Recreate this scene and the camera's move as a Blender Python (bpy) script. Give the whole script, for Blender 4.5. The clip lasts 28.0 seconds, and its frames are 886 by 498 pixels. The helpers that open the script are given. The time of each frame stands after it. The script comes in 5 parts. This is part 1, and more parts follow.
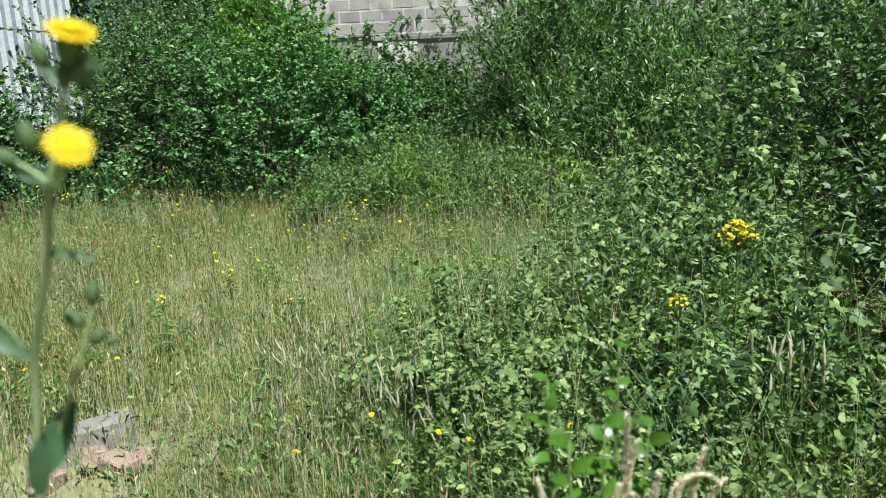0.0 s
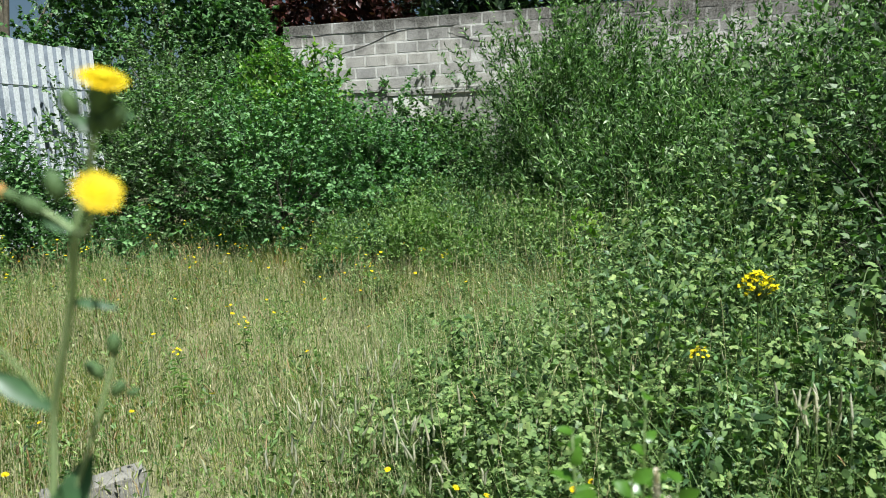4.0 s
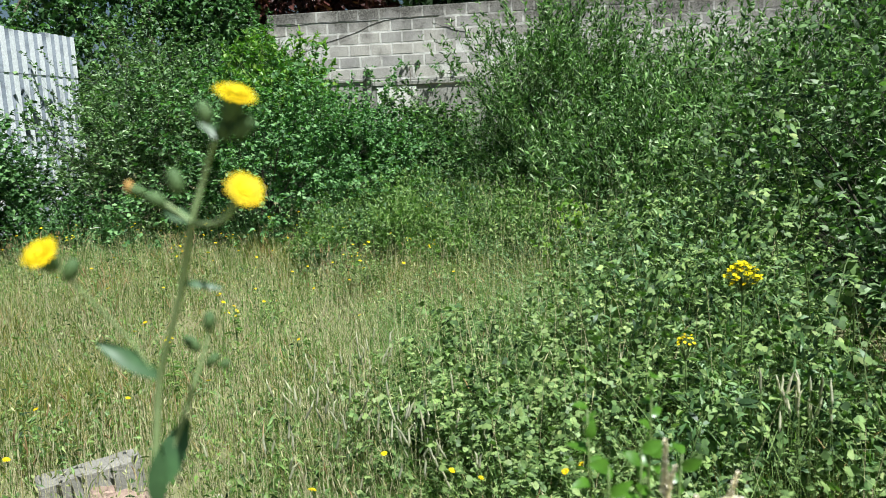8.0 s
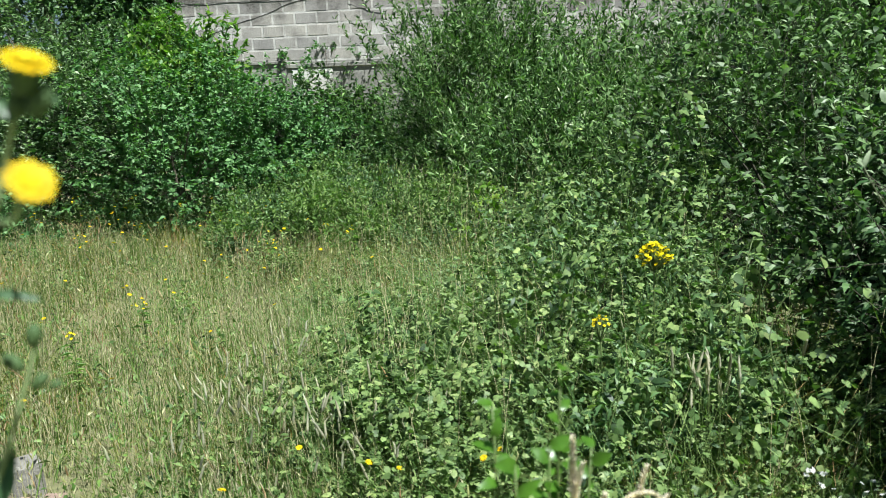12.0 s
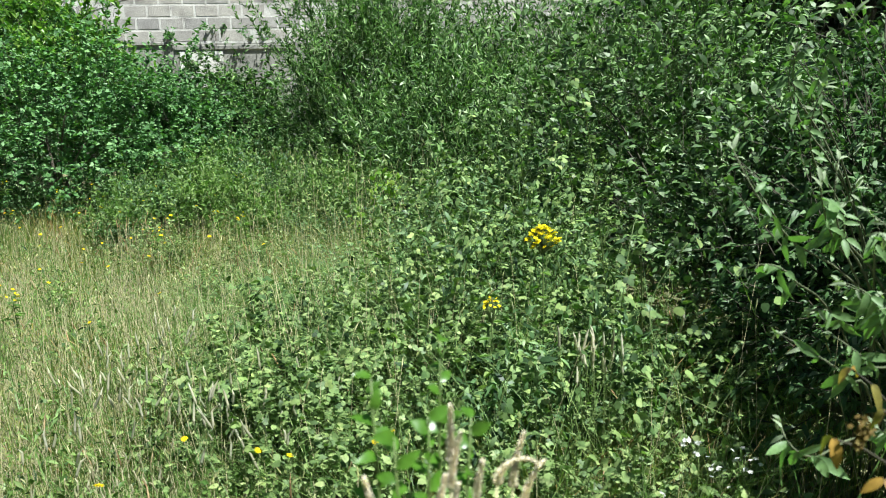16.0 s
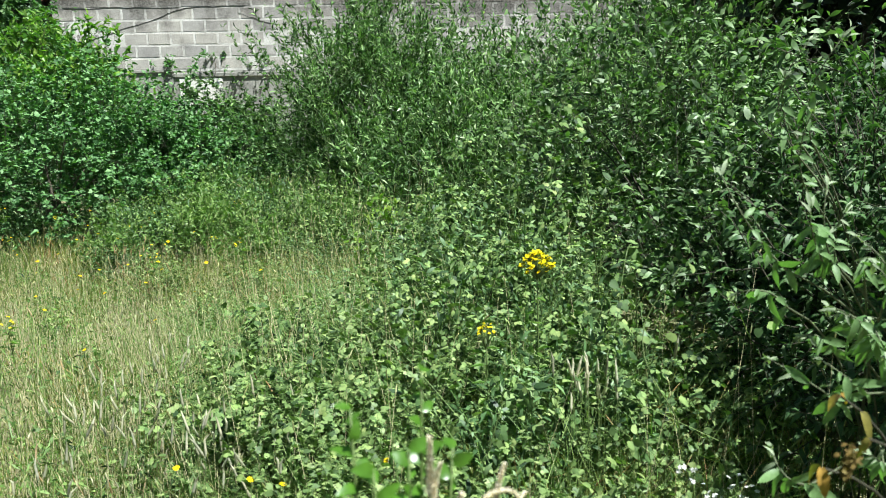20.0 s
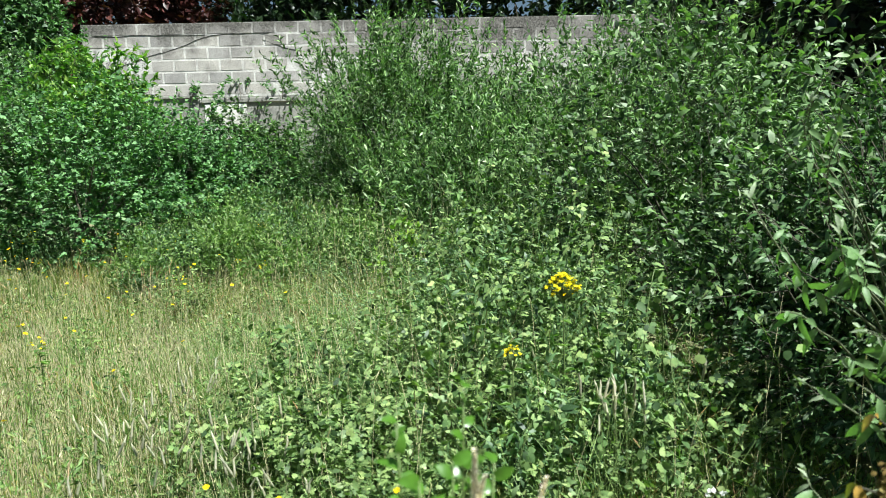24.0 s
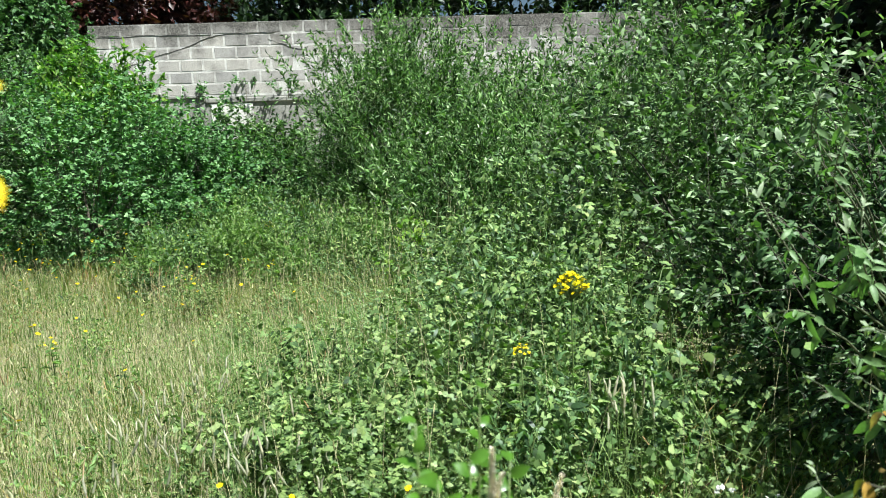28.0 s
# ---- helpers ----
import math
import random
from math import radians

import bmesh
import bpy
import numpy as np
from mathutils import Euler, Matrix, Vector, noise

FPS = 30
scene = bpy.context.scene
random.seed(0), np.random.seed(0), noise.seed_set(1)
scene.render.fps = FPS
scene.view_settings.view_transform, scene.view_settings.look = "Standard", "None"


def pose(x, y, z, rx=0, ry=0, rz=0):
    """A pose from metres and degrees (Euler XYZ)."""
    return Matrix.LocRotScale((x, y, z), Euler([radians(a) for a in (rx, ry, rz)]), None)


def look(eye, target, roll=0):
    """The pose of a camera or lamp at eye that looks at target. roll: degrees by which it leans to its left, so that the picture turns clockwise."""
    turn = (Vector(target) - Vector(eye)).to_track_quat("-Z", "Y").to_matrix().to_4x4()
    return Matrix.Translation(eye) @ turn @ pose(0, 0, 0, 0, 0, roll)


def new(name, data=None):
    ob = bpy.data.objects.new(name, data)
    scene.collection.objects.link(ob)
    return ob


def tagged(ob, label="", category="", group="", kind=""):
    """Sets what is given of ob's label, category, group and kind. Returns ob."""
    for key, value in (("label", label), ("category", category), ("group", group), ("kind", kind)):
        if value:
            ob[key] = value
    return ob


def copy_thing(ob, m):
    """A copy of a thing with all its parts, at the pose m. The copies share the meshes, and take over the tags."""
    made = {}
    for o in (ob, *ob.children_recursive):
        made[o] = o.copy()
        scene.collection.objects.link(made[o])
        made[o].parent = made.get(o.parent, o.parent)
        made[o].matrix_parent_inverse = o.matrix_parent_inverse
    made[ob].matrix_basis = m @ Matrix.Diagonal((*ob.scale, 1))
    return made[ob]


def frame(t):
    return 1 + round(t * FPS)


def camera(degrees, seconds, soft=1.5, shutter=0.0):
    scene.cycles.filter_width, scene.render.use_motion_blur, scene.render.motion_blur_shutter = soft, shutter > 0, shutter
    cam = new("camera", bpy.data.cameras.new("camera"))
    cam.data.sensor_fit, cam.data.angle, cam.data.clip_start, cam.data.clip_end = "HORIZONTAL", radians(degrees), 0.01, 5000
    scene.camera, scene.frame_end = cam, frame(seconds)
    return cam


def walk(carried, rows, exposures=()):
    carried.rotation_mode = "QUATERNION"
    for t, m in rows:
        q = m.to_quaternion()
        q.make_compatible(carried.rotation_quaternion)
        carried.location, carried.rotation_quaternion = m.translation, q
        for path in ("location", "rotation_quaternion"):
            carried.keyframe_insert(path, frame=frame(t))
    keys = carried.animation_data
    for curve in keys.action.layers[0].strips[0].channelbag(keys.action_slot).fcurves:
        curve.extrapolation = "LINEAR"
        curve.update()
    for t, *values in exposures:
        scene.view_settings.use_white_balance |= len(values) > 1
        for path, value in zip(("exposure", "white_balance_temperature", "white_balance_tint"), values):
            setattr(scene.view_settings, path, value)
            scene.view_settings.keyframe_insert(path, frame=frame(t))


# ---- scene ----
cam = camera(60, 28.0, soft=0.8)
cam.data.dof.use_dof = True
cam.data.dof.focus_distance = 6.5
cam.data.dof.aperture_fstop = 7.0

# seconds, eye x, y, z, then turn to the left, tilt up and lean in degrees
PATH = [
    (0.0, 0.0229, 0.0136, 1.5080, -4.845, -12.928, -2.312),
    (0.5, 0.0338, 0.0292, 1.5091, -4.454, -12.089, -2.791),
    (1.0, 0.0044, -0.0062, 1.5164, -4.331, -10.886, -2.443),
    (1.5, 0.0066, -0.0032, 1.5140, -4.223, -10.414, -2.381),
    (2.0, 0.0176, 0.0127, 1.5115, -4.075, -9.996, -2.659),
    (2.5, 0.0301, 0.0275, 1.5083, -3.950, -9.376, -2.685),
    (3.0, 0.0258, 0.0178, 1.5035, -3.954, -8.920, -2.369),
    (3.5, 0.0215, 0.0164, 1.5042, -3.916, -8.950, -2.652),
    (5.5, 0.0028, 0.0445, 1.5086, -3.888, -9.161, -2.489),
    (6.0, -0.0039, -0.0063, 1.5117, -4.107, -9.066, -2.661),
    (6.5, -0.0212, -0.0278, 1.5136, -4.561, -9.266, -2.414),
    (7.0, -0.0203, -0.0239, 1.5122, -4.678, -9.401, -2.473),
    (7.5, -0.0106, -0.0111, 1.5093, -4.833, -9.511, -2.411),
    (8.0, -0.0352, -0.0363, 1.5160, -5.304, -9.793, -2.173),
    (8.5, -0.0236, -0.0155, 1.5119, -5.793, -9.810, -2.038),
    (9.0, -0.0166, -0.0110, 1.5092, -6.737, -9.989, -1.994),
    (9.5, 0.0068, 0.0172, 1.5072, -7.236, -10.325, -2.123),
    (10.0, -0.0014, -0.0046, 1.5083, -7.909, -10.062, -2.202),
    (10.5, -0.0052, 0.0057, 1.5096, -8.704, -9.862, -2.826),
    (11.0, 0.0053, 0.0257, 1.5061, -8.999, -10.803, -3.071),
    (11.5, -0.0035, 0.0102, 1.5085, -9.997, -11.101, -2.639),
    (12.0, -0.0003, 0.0172, 1.5110, -11.143, -11.235, -2.260),
    (12.5, -0.0038, 0.0143, 1.5101, -11.769, -11.511, -2.292),
    (14.5, -0.0286, 0.0207, 1.5071, -15.727, -12.310, -1.735),
    (15.0, -0.0017, 0.0204, 1.4955, -16.522, -12.174, -1.319),
    (15.5, 0.0161, 0.0213, 1.4921, -17.839, -12.343, -1.153),
    (16.0, 0.0208, 0.0203, 1.4890, -18.890, -12.259, -1.012),
    (16.5, 0.0161, 0.0155, 1.4895, -19.334, -12.455, -0.815),
    (17.0, 0.0162, 0.0113, 1.4893, -19.389, -12.488, -0.815),
    (17.5, 0.0177, 0.0045, 1.4954, -19.660, -12.354, -1.106),
    (18.0, 0.0202, 0.0033, 1.4947, -19.725, -12.245, -1.041),
    (18.5, 0.0237, 0.0024, 1.4991, -19.644, -12.049, -1.192),
    (19.0, 0.0315, 0.0094, 1.4961, -19.067, -11.389, -1.414),
    (19.5, 0.0368, 0.0089, 1.4945, -18.992, -10.861, -1.436),
    (20.0, 0.0405, 0.0141, 1.4946, -18.931, -10.453, -1.292),
    (20.5, 0.0284, -0.0004, 1.4947, -19.127, -9.450, -1.322),
    (21.0, 0.0267, -0.0035, 1.4965, -18.923, -9.011, -1.474),
    (21.5, 0.0317, 0.0014, 1.4938, -18.511, -8.583, -1.360),
    (22.0, 0.0288, 0.0017, 1.4924, -17.943, -8.526, -1.529),
    (22.5, -0.0285, -0.0374, 1.5104, -17.843, -8.648, -1.406),
    (24.5, 0.0243, 0.0144, 1.4914, -17.256, -8.683, -1.628),
    (25.0, 0.0327, 0.0266, 1.4957, -16.984, -8.931, -2.186),
    (25.5, 0.0297, 0.0153, 1.4900, -16.954, -8.770, -1.453),
    (26.0, 0.0262, 0.0098, 1.4927, -16.817, -8.809, -1.723),
    (26.5, 0.0236, 0.0098, 1.4914, -16.767, -8.783, -1.665),
    (27.0, 0.0131, -0.0013, 1.4920, -16.758, -8.686, -1.735),
    (27.5, 0.0033, -0.0102, 1.4962, -16.990, -8.787, -1.767),
    (28.0, -0.0086, -0.0195, 1.5047, -17.069, -8.800, -1.779),
]


def stand(x, y, z, yaw, pitch, lean):
    a, b = radians(yaw), radians(pitch)
    ahead = Vector((-math.sin(a) * math.cos(b), math.cos(a) * math.cos(b), math.sin(b)))
    return look((x, y, z), Vector((x, y, z)) + ahead, lean)


walk(cam, [(r[0], stand(*r[1:])) for r in PATH], exposures=[(0.0, 0.97, 6000, 2), (6.0, 1.02, 6000, 2), (8.0, 1.09, 6000, 2), (12.0, 1.02, 6000, 2), (15.0, 1.19, 6000, 2), (18.0, 1.28, 6000, 2), (28.0, 1.38, 6000, 2)])

# ---- sky and sun: a clear summer noon, the sun high behind the right shoulder ----
SUN_EL, SUN_ROT = radians(62), radians(148)
world = bpy.data.worlds.new("summer_sky")
scene.world = world
world.use_nodes = True
wn = world.node_tree.nodes
sky = wn.new("ShaderNodeTexSky")
sky.sky_type, sky.sun_disc = "NISHITA", False
sky.sun_elevation, sky.sun_rotation = SUN_EL, SUN_ROT
world.node_tree.links.new(sky.outputs[0], wn["Background"].inputs[0])
wn["Background"].inputs[1].default_value = 0.0235
sun_dir = Vector((math.sin(SUN_ROT) * math.cos(SUN_EL), math.cos(SUN_ROT) * math.cos(SUN_EL), math.sin(SUN_EL)))
sun = new("sun", bpy.data.lights.new("sun", "SUN"))
sun.data.energy, sun.data.angle, sun.data.color = 5.2, radians(0.53), (1.0, 0.965, 0.91)
sun.matrix_world = look(sun_dir * 60, (0, 0, 0))


# ---- materials ----
def shader(name):
    m = bpy.data.materials.new(name)
    m.use_nodes = True
    nt = m.node_tree
    return m, nt, nt.nodes["Principled BSDF"], nt.nodes["Material Output"]


def ramp(nt, stops):
    r = nt.nodes.new("ShaderNodeValToRGB")
    e = r.color_ramp.elements
    while len(e) < len(stops):
        e.new(0.5)
    for el, (p, c) in zip(e, stops):
        el.position, el.color = p, (*c, 1)
    return r


def noise_node(nt, scale, detail=4.0, rough=0.6, coords=None):
    n = nt.nodes.new("ShaderNodeTexNoise")
    n.inputs["Scale"].default_value, n.inputs["Detail"].default_value = scale, detail
    n.inputs["Roughness"].default_value = rough
    if coords is not None:
        nt.links.new(coords, n.inputs["Vector"])
    return n


def blend(nt, fac, a, b, mode="MIX"):
    m = nt.nodes.new("ShaderNodeMix")
    m.data_type, m.blend_type = "RGBA", mode
    for sock, v in ((m.inputs[0], fac), (m.inputs[6], a), (m.inputs[7], b)):
        if isinstance(v, (int, float)):
            sock.default_value = v
        elif isinstance(v, tuple):
            sock.default_value = (*v, 1)
        else:
            nt.links.new(v, sock)
    return m.outputs[2]


def leaf_material(name, stops, through_light=0.3, rough=0.42, gloss=0.5, patch=0.25, patch_tint=(0.5, 0.55, 0.35), patch_scale=1.1):
    """A leaf: a colour of its own for every leaf, patches over the plant, clump shade painted in, light shining
    through.
    """
    m, nt, p, out = shader(name)
    geo = nt.nodes.new("ShaderNodeNewGeometry")
    r = ramp(nt, stops)
    nt.links.new(geo.outputs["Random Per Island"], r.inputs[0])
    co = nt.nodes.new("ShaderNodeTexCoord").outputs["Object"]
    big = noise_node(nt, patch_scale, 3.0, 0.6, co)
    edge = ramp(nt, [(0.42, (0, 0, 0)), (0.68, (1, 1, 1))])
    nt.links.new(big.outputs[0], edge.inputs[0])
    scaled = nt.nodes.new("ShaderNodeMath")
    scaled.operation = "MULTIPLY"
    scaled.inputs[1].default_value = patch
    nt.links.new(edge.outputs[0], scaled.inputs[0])
    tinted = blend(nt, 1.0, r.outputs[0], tuple(2 * v for v in patch_tint), "MULTIPLY")
    col = blend(nt, scaled.outputs[0], r.outputs[0], tinted)
    # light and shade of leaf clumps, put into the colour as noise
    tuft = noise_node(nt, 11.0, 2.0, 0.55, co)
    clump_shade = ramp(nt, [(0.34, (0.66, 0.7, 0.68)), (0.66, (1.26, 1.24, 1.22))])
    nt.links.new(tuft.outputs[0], clump_shade.inputs[0])
    col = blend(nt, 1.0, col, clump_shade.outputs[0], "MULTIPLY")
    fine = noise_node(nt, 90.0, 2.0, 0.5, co)
    val = ramp(nt, [(0.3, (0.82, 0.82, 0.82)), (0.7, (1.12, 1.12, 1.12))])
    nt.links.new(fine.outputs[0], val.inputs[0])
    col = blend(nt, 1.0, col, val.outputs[0], "MULTIPLY")
    nt.links.new(col, p.inputs["Base Color"])
    p.inputs["Roughness"].default_value = rough
    p.inputs["Specular IOR Level"].default_value = gloss
    t = nt.nodes.new("ShaderNodeBsdfTranslucent")
    warm = blend(nt, 1.0, col, (1.0, 1.5, 0.4), "MULTIPLY")
    nt.links.new(warm, t.inputs[0])
    mix = nt.nodes.new("ShaderNodeMixShader")
    mix.inputs[0].default_value = through_light
    nt.links.new(p.outputs[0], mix.inputs[1])
    nt.links.new(t.outputs[0], mix.inputs[2])
    nt.links.new(mix.outputs[0], out.inputs[0])
    return m


def rough_material(name, stops, scale, rough=0.85, bump=0.3, fine_scale=None, metal=0.0, gloss=0.4, random_tint=0.0):
    """Stone, soil, wood: two scales of colour noise and fine relief."""
    m, nt, p, out = shader(name)
    co = nt.nodes.new("ShaderNodeTexCoord").outputs["Object"]
    n1 = noise_node(nt, scale, 6.0, 0.65, co)
    r = ramp(nt, stops)
    nt.links.new(n1.outputs[0], r.inputs[0])
    n2 = noise_node(nt, fine_scale or scale * 14, 4.0, 0.7, co)
    v = ramp(nt, [(0.3, (0.75, 0.75, 0.75)), (0.7, (1.2, 1.2, 1.2))])
    nt.links.new(n2.outputs[0], v.inputs[0])
    col = blend(nt, 1.0, r.outputs[0], v.outputs[0], "MULTIPLY")
    if random_tint:
        info = nt.nodes.new("ShaderNodeObjectInfo")
        rr = ramp(nt, [(0.0, (1 - random_tint, 1 - random_tint, 1 - random_tint)), (1.0, (1 + random_tint, 1 + random_tint * 0.9, 1 + random_tint * 0.8))])
        nt.links.new(info.outputs["Random"], rr.inputs[0])
        col = blend(nt, 1.0, col, rr.outputs[0], "MULTIPLY")
    nt.links.new(col, p.inputs["Base Color"])
    p.inputs["Roughness"].default_value, p.inputs["Metallic"].default_value = rough, metal
    p.inputs["Specular IOR Level"].default_value = gloss
    b = nt.nodes.new("ShaderNodeBump")
    b.inputs["Strength"].default_value, b.inputs["Distance"].default_value = bump, 0.01
    nt.links.new(n2.outputs[0], b.inputs["Height"])
    nt.links.new(b.outputs[0], p.inputs["Normal"])
    return m


def stained_block_material(name, stops, top, reach):
    """Concrete with lichen and soot washed down from the top of the wall, in uneven runs."""
    m, nt, p, out = shader(name)
    geo = nt.nodes.new("ShaderNodeNewGeometry")
    pos = geo.outputs["Position"]
    n1 = noise_node(nt, 3.0, 6.0, 0.7, pos)
    r = ramp(nt, stops)
    nt.links.new(n1.outputs[0], r.inputs[0])
    info = nt.nodes.new("ShaderNodeObjectInfo")
    rr = ramp(nt, [(0.0, (0.86, 0.86, 0.87)), (1.0, (1.14, 1.12, 1.08))])
    nt.links.new(info.outputs["Random"], rr.inputs[0])
    col = blend(nt, 1.0, r.outputs[0], rr.outputs[0], "MULTIPLY")
    sep = nt.nodes.new("ShaderNodeSeparateXYZ")
    nt.links.new(pos, sep.inputs[0])
    run = noise_node(nt, 1.6, 5.0, 0.65, pos)
    spread = nt.nodes.new("ShaderNodeMath")
    spread.operation = "MULTIPLY_ADD"
    spread.inputs[1].default_value, spread.inputs[2].default_value = 2.6, -1.3
    nt.links.new(run.outputs[0], spread.inputs[0])
    add = nt.nodes.new("ShaderNodeMath")
    nt.links.new(sep.outputs[2], add.inputs[0])
    nt.links.new(spread.outputs[0], add.inputs[1])
    fade = nt.nodes.new("ShaderNodeMapRange")
    fade.inputs[1].default_value, fade.inputs[2].default_value = top - reach, top + 0.1
    nt.links.new(add.outputs[0], fade.inputs[0])
    grime = noise_node(nt, 34.0, 5.0, 0.75, pos)
    gr = ramp(nt, [(0.36, (0.04, 0.036, 0.032)), (0.54, (0.15, 0.138, 0.124)), (0.7, (0.3, 0.28, 0.26))])
    nt.links.new(grime.outputs[0], gr.inputs[0])
    col = blend(nt, fade.outputs[0], col, gr.outputs[0])
    n2 = noise_node(nt, 55.0, 4.0, 0.7, pos)
    v = ramp(nt, [(0.3, (0.72, 0.72, 0.72)), (0.7, (1.18, 1.18, 1.18))])
    nt.links.new(n2.outputs[0], v.inputs[0])
    col = blend(nt, 1.0, col, v.outputs[0], "MULTIPLY")
    nt.links.new(col, p.inputs["Base Color"])
    p.inputs["Roughness"].default_value = 0.92
    b = nt.nodes.new("ShaderNodeBump")
    b.inputs["Strength"].default_value, b.inputs["Distance"].default_value = 0.5, 0.012
    nt.links.new(n2.outputs[0], b.inputs["Height"])
    nt.links.new(b.outputs[0], p.inputs["Normal"])
    return m


WILLOW = leaf_material("willow_leaf", [(0.0, (0.016, 0.036, 0.01)), (0.3, (0.053, 0.111, 0.03)), (0.6, (0.118, 0.222, 0.063)), (0.86, (0.2, 0.315, 0.108)), (0.95, (0.3, 0.385, 0.205)), (1.0, (0.38, 0.44, 0.29))], 0.24, 0.5, 0.3, 0.4, (0.56, 0.56, 0.5), 1.6)
SALLOW = leaf_material("sallow_leaf", [(0.0, (0.022, 0.046, 0.017)), (0.3, (0.06, 0.112, 0.038)), (0.6, (0.118, 0.2, 0.07)), (0.85, (0.19, 0.28, 0.12)), (1.0, (0.33, 0.39, 0.27))], 0.26, 0.5, 0.35)
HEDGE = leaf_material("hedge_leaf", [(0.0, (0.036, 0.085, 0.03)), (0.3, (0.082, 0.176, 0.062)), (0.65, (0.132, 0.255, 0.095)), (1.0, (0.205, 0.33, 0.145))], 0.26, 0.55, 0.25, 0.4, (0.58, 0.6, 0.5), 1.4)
BRIGHT = leaf_material("bright_leaf", [(0.0, (0.06, 0.14, 0.022)), (0.5, (0.12, 0.225, 0.036)), (1.0, (0.22, 0.32, 0.06))], 0.38, 0.4, 0.4)
YOUNG = leaf_material("young_leaf", [(0.0, (0.11, 0.21, 0.028)), (0.6, (0.2, 0.31, 0.045)), (1.0, (0.3, 0.39, 0.07))], 0.38, 0.4, 0.4)
IVY = leaf_material("ivy_leaf", [(0.0, (0.02, 0.05, 0.017)), (0.35, (0.05, 0.115, 0.034)), (0.7, (0.09, 0.19, 0.058)), (1.0, (0.15, 0.26, 0.095))], 0.2, 0.5, 0.35)
BRAMBLE = leaf_material("bramble_leaf", [(0.0, (0.017, 0.037, 0.013)), (0.28, (0.074, 0.132, 0.042)), (0.6, (0.152, 0.232, 0.08)), (0.9, (0.205, 0.282, 0.1)), (1.0, (0.26, 0.31, 0.125))], 0.22, 0.62, 0.25, 0.6, (0.66, 0.63, 0.5), 2.6)
PALE = leaf_material("pale_vetch_leaf", [(0.0, (0.055, 0.095, 0.03)), (0.3, (0.13, 0.2, 0.068)), (0.7, (0.21, 0.29, 0.1)), (1.0, (0.28, 0.34, 0.14))], 0.26, 0.52, 0.35, 0.5, (0.62, 0.56, 0.46), 3.0)
COOL = leaf_material("cool_weed_leaf", [(0.0, (0.021, 0.047, 0.016)), (0.35, (0.068, 0.13, 0.048)), (0.7, (0.135, 0.234, 0.092)), (1.0, (0.255, 0.338, 0.161))], 0.2, 0.5, 0.4, 0.4, (0.6, 0.6, 0.52), 2.2)
WEED = leaf_material("weed_leaf", [(0.0, (0.079, 0.15, 0.038)), (0.55, (0.137, 0.22, 0.054)), (1.0, (0.216, 0.29, 0.095))], 0.34, 0.45, 0.4)
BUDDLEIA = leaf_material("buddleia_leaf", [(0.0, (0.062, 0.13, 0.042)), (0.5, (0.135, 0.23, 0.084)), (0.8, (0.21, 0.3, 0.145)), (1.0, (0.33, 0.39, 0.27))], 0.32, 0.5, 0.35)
# darker copy of BUDDLEIA: the shade within the crowns put into the colour
BUDDLEIA_SHADE = leaf_material("buddleia_shaded_leaf", [(0.0, (0.04, 0.088, 0.03)), (0.5, (0.078, 0.15, 0.05)), (0.85, (0.12, 0.195, 0.08)), (1.0, (0.2, 0.25, 0.16))], 0.22, 0.5, 0.3)
FELT = leaf_material("felted_leaf", [(0.0, (0.22, 0.28, 0.165)), (1.0, (0.36, 0.41, 0.29))], 0.22, 0.75, 0.2)
COPPER = leaf_material("copper_leaf", [(0.0, (0.03, 0.010, 0.010)), (0.6, (0.06, 0.018, 0.016)), (1.0, (0.11, 0.035, 0.03))], 0.25, 0.4, 0.45)
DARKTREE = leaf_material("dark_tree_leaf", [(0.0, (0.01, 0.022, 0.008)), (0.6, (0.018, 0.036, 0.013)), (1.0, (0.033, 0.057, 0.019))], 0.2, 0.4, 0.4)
GRASS = leaf_material("meadow_grass", [(0.0, (0.065, 0.112, 0.022)), (0.35, (0.126, 0.184, 0.043)), (0.65, (0.188, 0.224, 0.067)), (0.85, (0.285, 0.26, 0.125)), (0.97, (0.37, 0.325, 0.2)), (1.0, (0.32, 0.2, 0.1))], 0.3, 0.6, 0.25, 1.0, (0.65, 0.48, 0.31), 1.6)
GREENGRASS = leaf_material("green_grass", [(0.0, (0.085, 0.165, 0.035)), (0.6, (0.16, 0.25, 0.07)), (1.0, (0.26, 0.33, 0.125))], 0.33, 0.5, 0.35)
SEED = leaf_material("seed_head", [(0.0, (0.22, 0.21, 0.1)), (0.4, (0.3, 0.31, 0.13)), (0.75, (0.42, 0.4, 0.22)), (1.0, (0.58, 0.53, 0.38))], 0.3, 0.7, 0.2)
SILVER = leaf_material("silver_seed_head", [(0.0, (0.34, 0.31, 0.22)), (1.0, (0.55, 0.51, 0.41))], 0.35, 0.6, 0.3)
BUFF = leaf_material("buff_seed_head", [(0.0, (0.66, 0.55, 0.44)), (1.0, (0.82, 0.74, 0.64))], 0.12, 0.8, 0.2)
YELLOW = leaf_material("yellow_petal", [(0.0, (0.68, 0.44, 0.004)), (1.0, (0.8, 0.6, 0.01))], 0.3, 0.6, 0.2, 0.0)
GOLD = leaf_material("golden_petal", [(0.0, (0.85, 0.62, 0.006)), (1.0, (0.9, 0.74, 0.015))], 0.25, 0.6, 0.2, 0.0)
WHITE = leaf_material("white_petal", [(0.0, (0.6, 0.56, 0.56)), (1.0, (0.74, 0.71, 0.72))], 0.3, 0.6, 0.2, 0.0)
